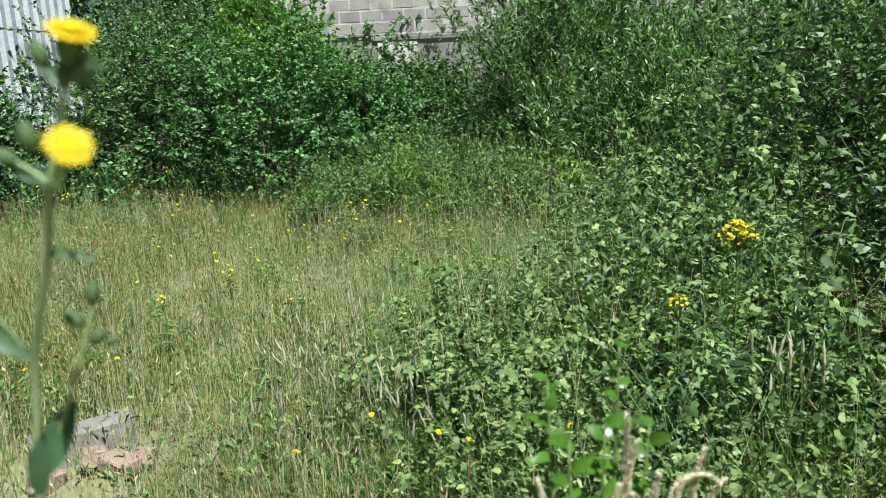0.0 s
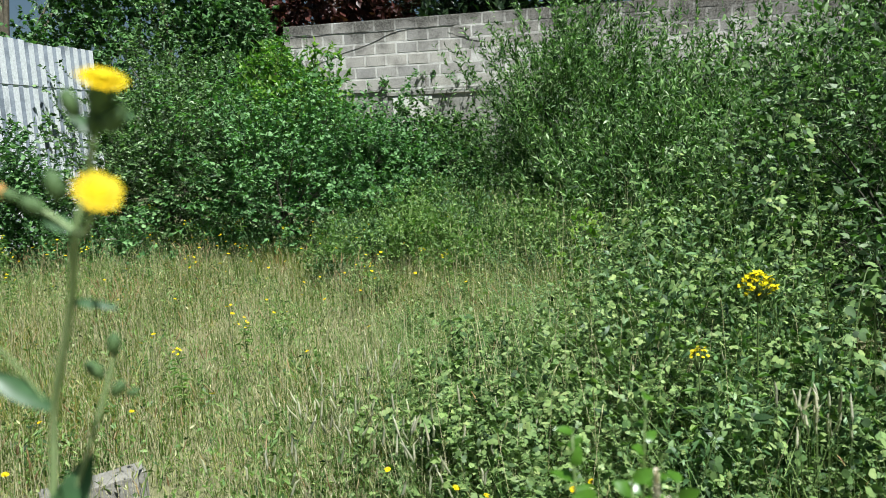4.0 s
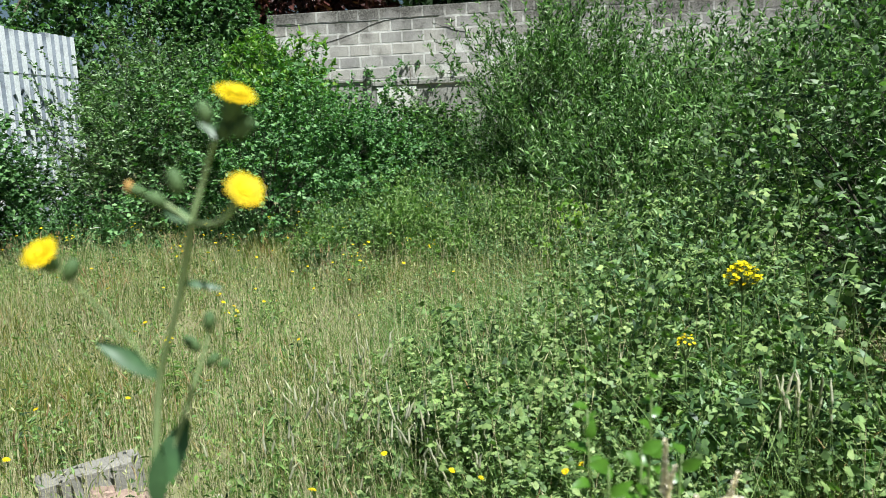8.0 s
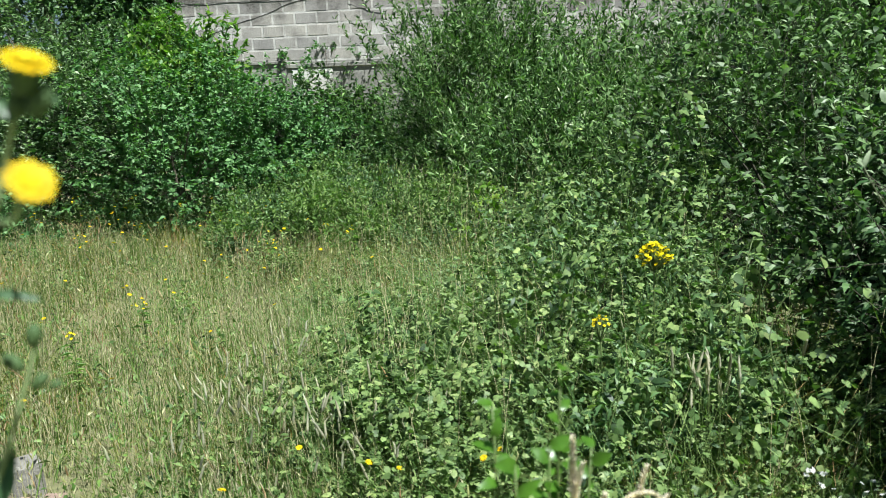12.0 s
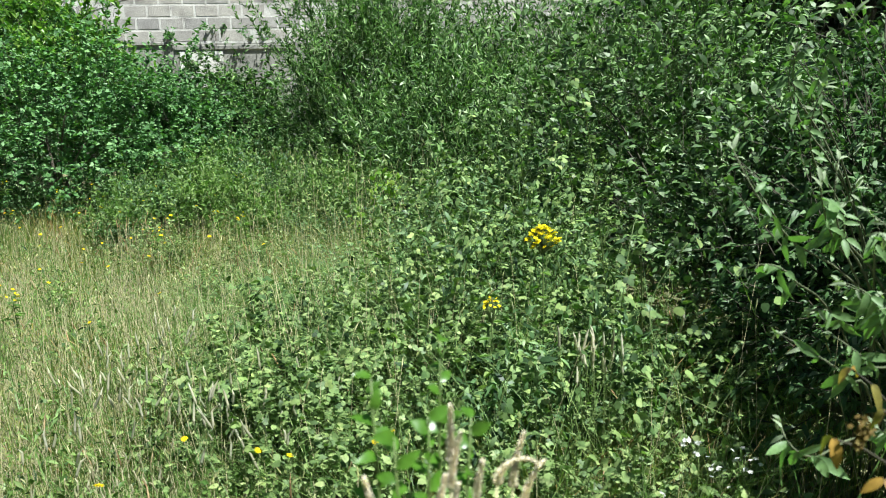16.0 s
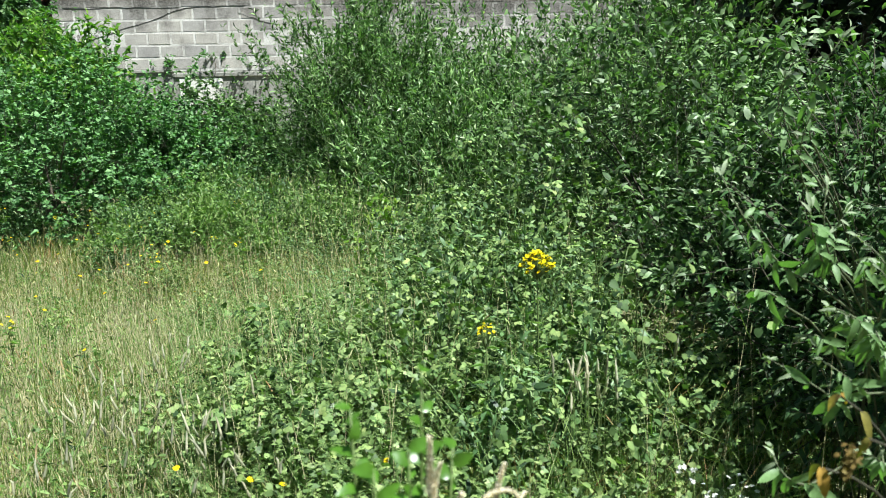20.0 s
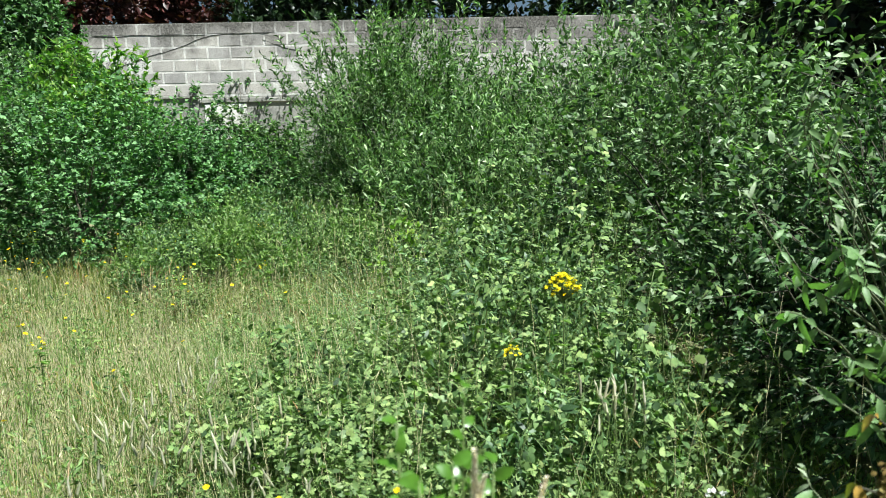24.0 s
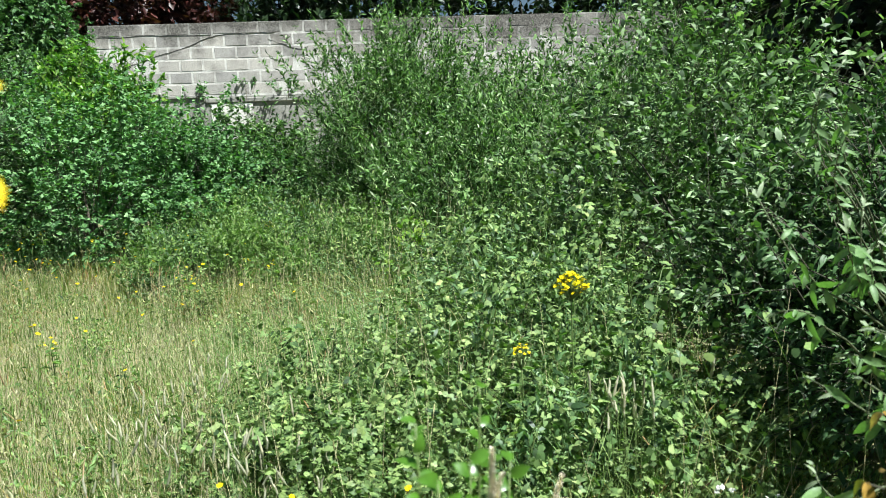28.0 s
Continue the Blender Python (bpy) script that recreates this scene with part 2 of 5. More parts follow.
DEADFLOWER = leaf_material("dead_flower", [(0.0, (0.14, 0.09, 0.03)), (0.6, (0.24, 0.16, 0.05)), (1.0, (0.33, 0.25, 0.09))], 0.2, 0.8, 0.2)
FOG = leaf_material("pinkish_seed_head", [(0.0, (0.3, 0.25, 0.16)), (0.5, (0.42, 0.36, 0.25)), (1.0, (0.54, 0.48, 0.38))], 0.4, 0.8, 0.1)
RUST = leaf_material("rusty_seed", [(0.0, (0.2, 0.12, 0.06)), (0.5, (0.32, 0.21, 0.11)), (1.0, (0.42, 0.32, 0.2))], 0.2, 0.8, 0.2)
WITHERED = leaf_material("withered_leaf", [(0.0, (0.3, 0.16, 0.03)), (1.0, (0.36, 0.23, 0.05))], 0.3, 0.7, 0.2)
TAN = leaf_material("tan_leaf", [(0.0, (0.3, 0.17, 0.08)), (1.0, (0.42, 0.27, 0.14))], 0.3, 0.75, 0.2)
OLIVE = leaf_material("olive_leaf", [(0.0, (0.15, 0.13, 0.03)), (1.0, (0.22, 0.19, 0.05))], 0.3, 0.7, 0.2)
THISTLE_LEAF = leaf_material("thistle_leaf", [(0.0, (0.045, 0.1, 0.04)), (1.0, (0.08, 0.15, 0.065))], 0.28, 0.4, 0.5, 0.1)
GLOSSLEAF = leaf_material("glossy_leaf", [(0.0, (0.05, 0.13, 0.012)), (1.0, (0.1, 0.21, 0.022))], 0.38, 0.3, 0.6, 0.1)
STEM = rough_material("green_stem", [(0.3, (0.08, 0.12, 0.035)), (0.7, (0.13, 0.18, 0.055))], 20.0, 0.5, 0.1)
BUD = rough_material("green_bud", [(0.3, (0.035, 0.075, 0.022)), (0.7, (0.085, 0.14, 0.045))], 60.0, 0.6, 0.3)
THISTLE_STEM = rough_material("thistle_stem", [(0.3, (0.18, 0.25, 0.1)), (0.7, (0.27, 0.34, 0.16))], 40.0, 0.5, 0.1)
RUSTBUD = rough_material("withered_bud", [(0.3, (0.3, 0.16, 0.04)), (0.7, (0.42, 0.25, 0.08))], 60.0, 0.8, 0.3)
STRAW = rough_material("straw_stem", [(0.3, (0.42, 0.38, 0.2)), (0.7, (0.58, 0.53, 0.32))], 30.0, 0.7, 0.1)
BARK = rough_material("bark", [(0.3, (0.06, 0.05, 0.035)), (0.55, (0.13, 0.11, 0.08)), (0.75, (0.2, 0.18, 0.14))], 9.0, 0.9, 0.6)
TWIG = rough_material("twig_bark", [(0.3, (0.025, 0.024, 0.014)), (0.7, (0.055, 0.05, 0.03))], 12.0, 0.8, 0.3)
PALESTEM = rough_material("felted_stem", [(0.3, (0.07, 0.085, 0.04)), (0.7, (0.12, 0.14, 0.075))], 18.0, 0.8, 0.2)
WHITEBARK = rough_material("white_bark", [(0.35, (0.2, 0.19, 0.17)), (0.5, (0.7, 0.69, 0.66)), (0.75, (0.82, 0.81, 0.78))], 6.0, 0.7, 0.3)
SOIL = rough_material("dry_soil", [(0.25, (0.07, 0.06, 0.032)), (0.5, (0.15, 0.15, 0.07)), (0.75, (0.25, 0.23, 0.12))], 0.9, 0.95, 0.8, 26.0)
BLOCK = stained_block_material("concrete_block", [(0.3, (0.29, 0.272, 0.258)), (0.5, (0.395, 0.372, 0.352)), (0.72, (0.49, 0.463, 0.44))], 3.46, 0.6)
MORTAR = stained_block_material("pale_mortar", [(0.34, (0.38, 0.36, 0.34)), (0.48, (0.58, 0.56, 0.53)), (0.7, (0.74, 0.72, 0.69))], 3.55, 0.5)
PLASTER = rough_material("old_plaster", [(0.3, (0.5, 0.47, 0.43)), (0.5, (0.68, 0.65, 0.61)), (0.66, (0.8, 0.78, 0.75))], 2.6, 0.9, 0.5, 40.0)
CONCRETE = rough_material("grey_concrete", [(0.3, (0.16, 0.155, 0.14)), (0.5, (0.27, 0.26, 0.235)), (0.72, (0.4, 0.385, 0.35))], 4.0, 0.9, 0.4, 60.0)
CRACK = rough_material("crack_dark", [(0.3, (0.02, 0.02, 0.018)), (0.7, (0.045, 0.042, 0.04))], 20.0, 0.95, 0.2)
SHEET = rough_material("white_painted_sheet", [(0.3, (0.35, 0.37, 0.4)), (0.42, (0.7, 0.72, 0.75)), (0.7, (0.82, 0.83, 0.85))], 2.2, 0.42, 0.06, 30.0, 0.0, 0.5)
# shade between the ribs, painted as a darker grey-blue
TROUGH_SHADE = rough_material("shaded_sheet_trough", [(0.3, (0.09, 0.105, 0.13)), (0.45, (0.2, 0.225, 0.265)), (0.7, (0.36, 0.39, 0.44))], 2.2, 0.5, 0.06, 30.0)
TIMBER = rough_material("weathered_timber", [(0.3, (0.15, 0.14, 0.12)), (0.6, (0.24, 0.225, 0.2)), (0.8, (0.31, 0.295, 0.265))], 5.0, 0.9, 0.6, 70.0)
BRICKM = rough_material("pink_brick", [(0.3, (0.2, 0.14, 0.11)), (0.6, (0.31, 0.22, 0.18)), (0.8, (0.42, 0.35, 0.3))], 14.0, 0.92, 0.6, 90.0, 0.0, 0.3, 0.15)
STONE = rough_material("pale_rubble", [(0.3, (0.2, 0.18, 0.14)), (0.7, (0.36, 0.33, 0.28))], 12.0, 0.92, 0.6, 80.0, 0.0, 0.3, 0.2)


# ---- builders ----
def mesh_of(name, verts, polys, material, smooth=True):
    """A mesh from arrays: verts (n, 3) and a list of index arrays (m, k)."""
    me = bpy.data.meshes.new(name)
    verts = np.ascontiguousarray(verts, np.float32)
    polys = [np.asarray(p, np.int32) for p in polys if len(p)]
    loops = np.concatenate([p.ravel() for p in polys])
    totals = np.concatenate([np.full(len(p), p.shape[1], np.int32) for p in polys])
    starts = np.concatenate([[0], np.cumsum(totals)[:-1]]).astype(np.int32)
    me.vertices.add(len(verts))
    me.vertices.foreach_set("co", verts.ravel())
    me.loops.add(len(loops))
    me.loops.foreach_set("vertex_index", loops)
    me.polygons.add(len(totals))
    me.polygons.foreach_set("loop_start", starts)
    if smooth:
        me.polygons.foreach_set("use_smooth", np.ones(len(totals), bool))
    me.update(calc_edges=True)
    me.materials.append(material)
    return me


def thing(name, x, y, z, label, category, group="", kind=""):
    ob = new(name)
    ob.location = (x, y, z)
    ob.empty_display_size = 0.1
    return tagged(ob, label, category, group, kind)


def child(name, me, parent, label="", kind=""):
    ob = new(name, me)
    ob.parent = parent
    return tagged(ob, label, "", "", kind)


def part(name, bm, material, parent, label="", smooth=False):
    """Links a bmesh as one mesh object under a thing or a part."""
    me = bpy.data.meshes.new(name)
    for f in bm.faces:
        f.smooth = smooth
    bm.to_mesh(me)
    bm.free()
    me.materials.append(material)
    return child(name, me, parent, label)


def unit(a):
    return a / np.maximum(np.linalg.norm(a, axis=-1, keepdims=True), 1e-9)


# leaf outlines: along the midrib, across, and how far folded or curled down
SHAPES = {
    "plain": ([(0, 0, 0), (0.42, 0.5, 0.06), (1, 0, -0.10), (0.42, -0.5, 0.06)], [(0, 1, 2), (0, 2, 3)]),
    "lance": ([(0, 0, 0), (0.45, 0.5, 0.06), (1, 0, -0.10), (0.45, -0.5, 0.06)], [(0, 1, 2), (0, 2, 3)]),
    "blade": ([(0, 0, 0), (0.24, 0.42, 0.04), (0.6, 0.44, 0.04), (1, 0, -0.10), (0.6, -0.44, 0.04), (0.24, -0.42, 0.04)], [(0, 1, 5), (1, 2, 4), (1, 4, 5), (2, 3, 4)]),
    "oval": ([(0, 0, 0), (0.16, 0.34, 0.03), (0.45, 0.5, 0.06), (0.78, 0.33, 0.02), (1, 0, -0.10), (0.78, -0.33, 0.02), (0.45, -0.5, 0.06), (0.16, -0.34, 0.03)],
             [(0, 1, 7), (1, 2, 6), (1, 6, 7), (2, 3, 5), (2, 5, 6), (3, 4, 5)]),
    "round": ([(0, 0, 0), (0.05, 0.4, 0.05), (0.45, 0.52, 0.06), (0.8, 0.32, 0.02), (1, 0, -0.05), (0.8, -0.32, 0.02), (0.45, -0.52, 0.06), (0.05, -0.4, 0.05), (0.4, 0, -0.02)],
              [(0, 1, 8), (1, 2, 8), (2, 3, 8), (3, 4, 8), (4, 5, 8), (5, 6, 8), (6, 7, 8), (7, 0, 8)]),
    "ivy": ([(0, 0, 0), (0.05, 0.5, 0), (0.45, 0.3, 0.03), (1, 0, -0.08), (0.45, -0.3, 0.03), (0.05, -0.5, 0), (0.3, 0, 0.02)],
            [(0, 1, 6), (1, 2, 6), (2, 3, 6), (3, 4, 6), (4, 5, 6), (5, 0, 6)]),
}




def leaflets(spec):
    """A compound leaf: each leaflet a six-sided blade at its own place and turn."""
    pts, tris = [], []
    for bx, by, turn, long, wide in spec:
        c, d, k = math.cos(radians(turn)), math.sin(radians(turn)), len(pts)
        for u, v, w in ((0, 0, 0), (0.28, 0.46, 0.05), (0.68, 0.4, 0.04), (1, 0, -0.06), (0.68, -0.4, 0.04), (0.28, -0.46, 0.05)):
            u, v = u * long, v * wide
            pts.append((bx + u * c - v * d, by + u * d + v * c, w * long))
        tris += [(k, k + 1, k + 5), (k + 1, k + 2, k + 4), (k + 1, k + 4, k + 5), (k + 2, k + 3, k + 4)]
    return pts, tris


SHAPES["trio"] = leaflets(((0.38, 0, 0, 0.62, 0.5), (0.32, 0.03, 62, 0.5, 0.4), (0.32, -0.03, -62, 0.5, 0.4)))


def leaf_arrays(P, D, N, L, W, shape, droop=0.0):
    """Verts and faces of many leaves: base points, directions, normals, lengths and widths."""
    pts, tris = SHAPES[shape]
    t = np.array(pts)
    D = unit(D)
    B = unit(np.cross(N, D))
    N = np.cross(D, B)
    L, W = L[:, None, None], W[:, None, None]
    V = P[:, None] + t[None, :, :1] * L * D[:, None] + t[None, :, 1:2] * W * B[:, None] + t[None, :, 2:] * L * N[:, None]
    if droop:
        V[:, :, 2] -= droop * L[:, :, 0] * t[None, :, 0] ** 2
    n, k = len(P), len(t)
    F = np.array(tris)[None] + (np.arange(n) * k)[:, None, None]
    return V.reshape(-1, 3), F.reshape(-1, 3)


def rods(A, B, r0, r1, sides=3):
    """Many thin straight tapered sticks from A to B."""
    d = unit(B - A)
    up = np.where(np.abs(d[:, 2:]) > 0.9, np.array([[1.0, 0, 0]]), np.array([[0, 0, 1.0]]))
    u = unit(np.cross(d, up))
    v = np.cross(d, u)
    ang = np.arange(sides) * 2 * np.pi / sides
    ring = np.cos(ang)[None, :, None] * u[:, None] + np.sin(ang)[None, :, None] * v[:, None]
    r0, r1 = np.broadcast_to(r0, len(A))[:, None, None], np.broadcast_to(r1, len(A))[:, None, None]
    V = np.concatenate([A[:, None] + ring * r0, B[:, None] + ring * r1], 1)
    i = np.arange(sides)
    q = np.stack([i, (i + 1) % sides, (i + 1) % sides + sides, i + sides], -1)
    F = q[None] + (np.arange(len(A)) * 2 * sides)[:, None, None]
    return V.reshape(-1, 3), F.reshape(-1, 4)


def tube(points, radii, sides=6):
    """One bent tapered tube through the points, closed at the ends."""
    p = np.array(points, float)
    r = np.interp(np.linspace(0, 1, len(p)), np.linspace(0, 1, len(radii)), radii)
    d = unit(np.gradient(p, axis=0))
    u = unit(np.cross(d, np.array([0.31, 0.87, 0.39])))
    v = np.cross(d, u)
    a = np.arange(sides) * 2 * np.pi / sides
    V = (p[:, None] + r[:, None, None] * (np.cos(a)[None, :, None] * u[:, None] + np.sin(a)[None, :, None] * v[:, None])).reshape(-1, 3)
    i = np.arange(sides)
    F = np.concatenate([np.stack([i, (i + 1) % sides, (i + 1) % sides + sides, i + sides], -1) + k * sides for k in range(len(p) - 1)])
    return V, [F, i[None, ::-1], (i + (len(p) - 1) * sides)[None]]


def curve3(a, b, c, n=7):
    """Points on a bent line from a past b to c."""
    t = np.linspace(0, 1, n)[:, None]
    a, b, c = (np.array(q, float) for q in (a, b, c))
    return (1 - t) ** 2 * a + 2 * t * (1 - t) * b + t ** 2 * c


def lumps(dirs, freq, seed):
    off = Vector((seed * 3.7, seed * 1.3, seed * 7.1))
    return np.array([noise.noise(Vector(d) * freq + off) for d in dirs])


def crown_twigs(rng, n, radii, height, low, lump, freq, seed, gap, shell, skirt):
    """Twig starts on an uneven dome, thinned where gaps open, and the way out at each."""
    d = unit(rng.normal(size=(n, 3)))
    d[:, 2] = np.where(d[:, 2] < -skirt, -d[:, 2], d[:, 2])
    d = unit(d)
    bump = 1 + lump * lumps(d, freq, seed) + 0.5 * lump * lumps(d, freq * 2.6, seed + 5) + 0.3 * lump * lumps(d, freq * 6.5, seed + 8)
    keep = lumps(d, freq * 3.2, seed + 11) > gap
    depth = 1 - shell * rng.random(n) ** 1.6
    mid = low + (height - low) * 0.42
    size = np.where(d[:, 2:] > 0, np.array([[radii[0], radii[1], height - mid]]), np.array([[radii[0], radii[1], mid - low]]))
    p = d * size * (bump * depth)[:, None]
    p[:, 2] += mid
    keep &= p[:, 2] > 0.02
    return p[keep], unit(d / size)[keep]


def leafy(rng, p, out, twig, up, spread, per, length, width, shape, droop=0.1, flat=0.5, face=0.5, level=0.0):
    """Leaves along twigs that start at p and grow outward and up."""
    n = len(p)
    d = unit(out * 0.7 + np.array([0, 0, up]) + rng.normal(size=(n, 3)) * spread)
    tl = twig * rng.uniform(0.6, 1.3, n)
    s = rng.uniform(0.1, 1.0, (n, per))
    P = (p[:, None] + d[:, None] * (tl[:, None] * s)[..., None]).reshape(-1, 3)
    side = rng.normal(size=(n * per, 3))
    D = unit((np.repeat(d, per, 0) * 0.75 + side * 0.55) * np.array([1, 1, 1 - level]))
    N = unit(rng.normal(size=(n * per, 3)) * flat + np.repeat(out, per, 0) * face + np.array([0, 0, 0.7]))
    g = rng.uniform(0.45, 1.4, n * per)
    P[:, 2] = np.maximum(P[:, 2], 0.02)
    return leaf_arrays(P, D, N, length * g, width * g * rng.uniform(0.8, 1.15, n * per), shape, droop), (p, p + d * tl[:, None])


def shrub(name, x, y, height, radii, material, label, category, seed, twigs=1500, per=18, twig=0.3, leaf=(0.07, 0.018), shape="lance", up=0.6,
          spread=0.35, lump=0.35, freq=1.6, gap=-0.25, shell=0.55, low=0.0, skirt=0.6, limbs=7, group="", trunk=0.03, droop=0.1, flat=0.5, wood=BARK, z=0.0, stick=0.0025, face=0.4, sprig=TWIG, level=0.0):
    """A bush or tree: a short trunk, limbs, twigs and a crown of many leaves."""
    rng = np.random.default_rng(seed)
    root = thing(name, x, y, z, label, category, group)
    p, out = crown_twigs(rng, twigs, radii, height, low, lump, freq, seed, gap, shell, skirt)
    (V, F), (A, B) = leafy(rng, p, out, twig, up, spread, per, leaf[0], leaf[1], shape, droop, flat, face, level)
    child("crown", mesh_of("crown", V, [F], material), root)
    RV, RF = rods(A - (B - A) * 0.4, B, stick, stick * 0.45)
    child("brushwood", mesh_of("brushwood", RV, [RF], sprig), root, "", "stuff")
    top = max(0.25, low + 0.15)
    TV, TF = tube(curve3((0, 0, -0.05), (0.02, 0.0, top * 0.5), (0.0, 0.03, top)), [trunk, trunk * 0.8], 7)
    child("trunk", mesh_of("trunk", TV, TF, wood), root)
    for k in range(limbs):
        q = p[int(rng.integers(len(p)))] * 0.93
        LV, LF = tube(curve3((0, 0.02, top * 0.6), (q[0] * 0.35, q[1] * 0.35, q[2] * 0.75), q, 7), [trunk * 0.55, trunk * 0.15], 5)
        child("limb", mesh_of("limb", LV, LF, wood), root)
    return root


# ---- ground: one sheet to the horizon, gently uneven near by ----
def rise(x, y):
    return 0.05 * np.sin(x * 0.9 + 1.0) * np.sin(y * 0.7) + 0.02 * np.sin(x * 2.7 + y * 1.9)


def axis_steps(lo, hi, step, far):
    near = np.arange(lo, hi + 1e-6, step)
    out = np.geomspace(step, far, 14)
    return np.concatenate([(lo - out)[::-1], near, hi + out])


gx, gy = axis_steps(-9, 10, 0.25, 600), axis_steps(-2, 20, 0.25, 600)
GX, GY = np.meshgrid(gx, gy, indexing="ij")
near_w = np.exp(-((GX / 14) ** 2 + ((GY - 8) / 16) ** 2))
GV = np.stack([GX, GY, (rise(GX, GY) - 0.02) * near_w], -1).reshape(-1, 3)
ii, jj = np.meshgrid(np.arange(len(gx) - 1), np.arange(len(gy) - 1), indexing="ij")
base = (ii * len(gy) + jj).ravel()
ground = new("ground", mesh_of("ground", GV, [np.stack([base, base + len(gy), base + len(gy) + 1, base + 1], -1)], SOIL))
tagged(ground, "dry bare soil under rough meadow grass", "ground", "", "structure")

# ---- the block wall behind the waste ground ----
WALL_TOP, COURSE, PITCH, WALL_LONG = 3.643, 0.225, 0.4294, 13.0
wall = new("wall_north")
wall.matrix_world = pose(-1.899, 16.143, 0, 0, 0, -15.77)


def box(bm, x0, x1, y0, y1, z0, z1, bevel=0.0):
    r = bmesh.ops.create_cube(bm, size=1.0)
    for v in r["verts"]:
        v.co = Vector(((x0 + x1) / 2 + v.co.x * (x1 - x0), (y0 + y1) / 2 + v.co.y * (y1 - y0), (z0 + z1) / 2 + v.co.z * (z1 - z0)))
    if bevel:
        bmesh.ops.bevel(bm, geom=list({e for v in r["verts"] for e in v.link_edges}), offset=bevel, segments=1, affect="EDGES")
    return bm


tagged(wall, "old grey concrete block wall with pale mortar joints", "wall", "", "structure")
part("core", box(bmesh.new(), 0.004, WALL_LONG, -0.0045, 0.19, 2.27, WALL_TOP - 0.006), MORTAR, wall, "pale mortar")
part("base", box(bmesh.new(), 0.0, WALL_LONG, -0.012, 0.20, -0.1, 2.27), CONCRETE, wall, "stained grey concrete footing")
part("plaster_patch", box(bmesh.new(), 2.2, 3.0, -0.03, -0.01, 1.35, 2.13, 0.006), PLASTER, wall, "flaking off-white plaster")
part("ledge", box(bmesh.new(), 1.3, 2.1, -0.045, 0.0, 2.25, 2.30, 0.006), CONCRETE, wall, "thin concrete ledge")
part("lintel", box(bmesh.new(), 2.12, 4.35, -0.045, 0.0, 2.155, 2.235, 0.008), CONCRETE, wall, "grey concrete lintel")
# cracks that step down the courses
for run in ([(0.60, 2.85), (1.14, 3.01), (1.62, 3.14), (2.09, 3.30), (2.38, 3.40), (2.92, 3.425), (3.5, 3.43)], [(3.36, 3.32), (3.6, 3.22), (3.78, 3.15), (4.1, 3.09)], [(0.0, 3.415), (0.8, 3.42), (1.5, 3.425), (2.3, 3.42)]):
    bm = bmesh.new()
    rng = random.Random(4)
    pts = []
    for (s0, z0), (s1, z1) in zip(run, run[1:]):
        pts += [(s0 + (s1 - s0) * k / 5, z0 + (z1 - z0) * k / 5 + rng.uniform(-0.012, 0.012)) for k in range(5)]
    pts.append(run[-1])
    rows = []
    for k, (s, z) in enumerate(pts):
        w = 0.0035 * math.sin(math.pi * min(1, (k + 0.6) / len(pts))) + 0.0018
        rows.append([bm.verts.new((s, yy, z + dz)) for yy, dz in ((-0.0125, -w), (-0.0125, w), (0.05, w), (0.05, -w))])
    for a, b in zip(rows, rows[1:]):
        for k in range(4):
            bm.faces.new((a[k], b[k], b[(k + 1) % 4], a[(k + 1) % 4]))
    bm.faces.new(rows[0][::-1]), bm.faces.new(rows[-1])
    part("crack", bm, CRACK, wall, "dark open crack")


# ---- side fence of trapezoid metal sheets ----
def sheet_mesh(wide, z0, z1, ribs):
    """One ribbed sheet with thickness, ribs upright."""
    bm = bmesh.new()
    prof = []
    rib = wide / ribs
    for k in range(ribs):
        x = k * rib
        prof += [(x, 0.0), (x + rib * 0.2, 0.0), (x + rib * 0.32, -0.06), (x + rib * 0.88, -0.06)]
    prof.append((wide + 0.01, 0.0))
    front = [[bm.verts.new((x, y, z)) for x, y in prof] for z in (z0, (z0 + z1) / 2, z1)]
    back = [[bm.verts.new((x, y + 0.004, z)) for x, y in prof] for z in (z0, (z0 + z1) / 2, z1)]
    for rows, flip in ((front, False), (back, True)):
        for a, b in zip(rows, rows[1:]):
            for k in range(len(prof) - 1):
                f = (a[k], a[k + 1], b[k + 1], b[k])
                bm.faces.new(f[::-1] if flip else f)
    # rib faces stay white, flanks and troughs take the painted shade
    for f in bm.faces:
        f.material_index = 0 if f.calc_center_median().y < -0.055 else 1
    for k in range(len(prof) - 1):
        bm.faces.new((front[2][k], front[2][k + 1], back[2][k + 1], back[2][k]))
        bm.faces.new((back[0][k], back[0][k + 1], front[0][k + 1], front[0][k]))
    return bm


fence = thing("metal_fence", -4.755, 13.417, 0, "white painted ribbed metal sheet fence, dented and stained, trough shade painted on", "fence")
FENCE_TURN = math.degrees(math.atan2(11.459 - 13.417, -5.092 + 4.755))
fence.matrix_world = pose(-4.755, 13.417, 0, 0, 0, FENCE_TURN + 180) @ pose(-6.3, 0, 0)
for k in range(7):
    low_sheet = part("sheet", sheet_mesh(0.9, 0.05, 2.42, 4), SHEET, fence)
    low_sheet.data.materials.append(TROUGH_SHADE)
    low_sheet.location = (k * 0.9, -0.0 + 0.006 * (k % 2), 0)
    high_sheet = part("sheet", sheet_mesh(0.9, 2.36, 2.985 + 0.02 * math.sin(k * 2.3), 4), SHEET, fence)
    high_sheet.data.materials.append(TROUGH_SHADE)
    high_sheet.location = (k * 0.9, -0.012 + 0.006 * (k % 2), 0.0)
for k in range(4):
    part("post", box(bmesh.new(), k * 2.05 + 0.02, k * 2.05 + 0.09, 0.012, 0.08, -0.3, 2.9, 0.004), TIMBER, fence, "grey timber post")
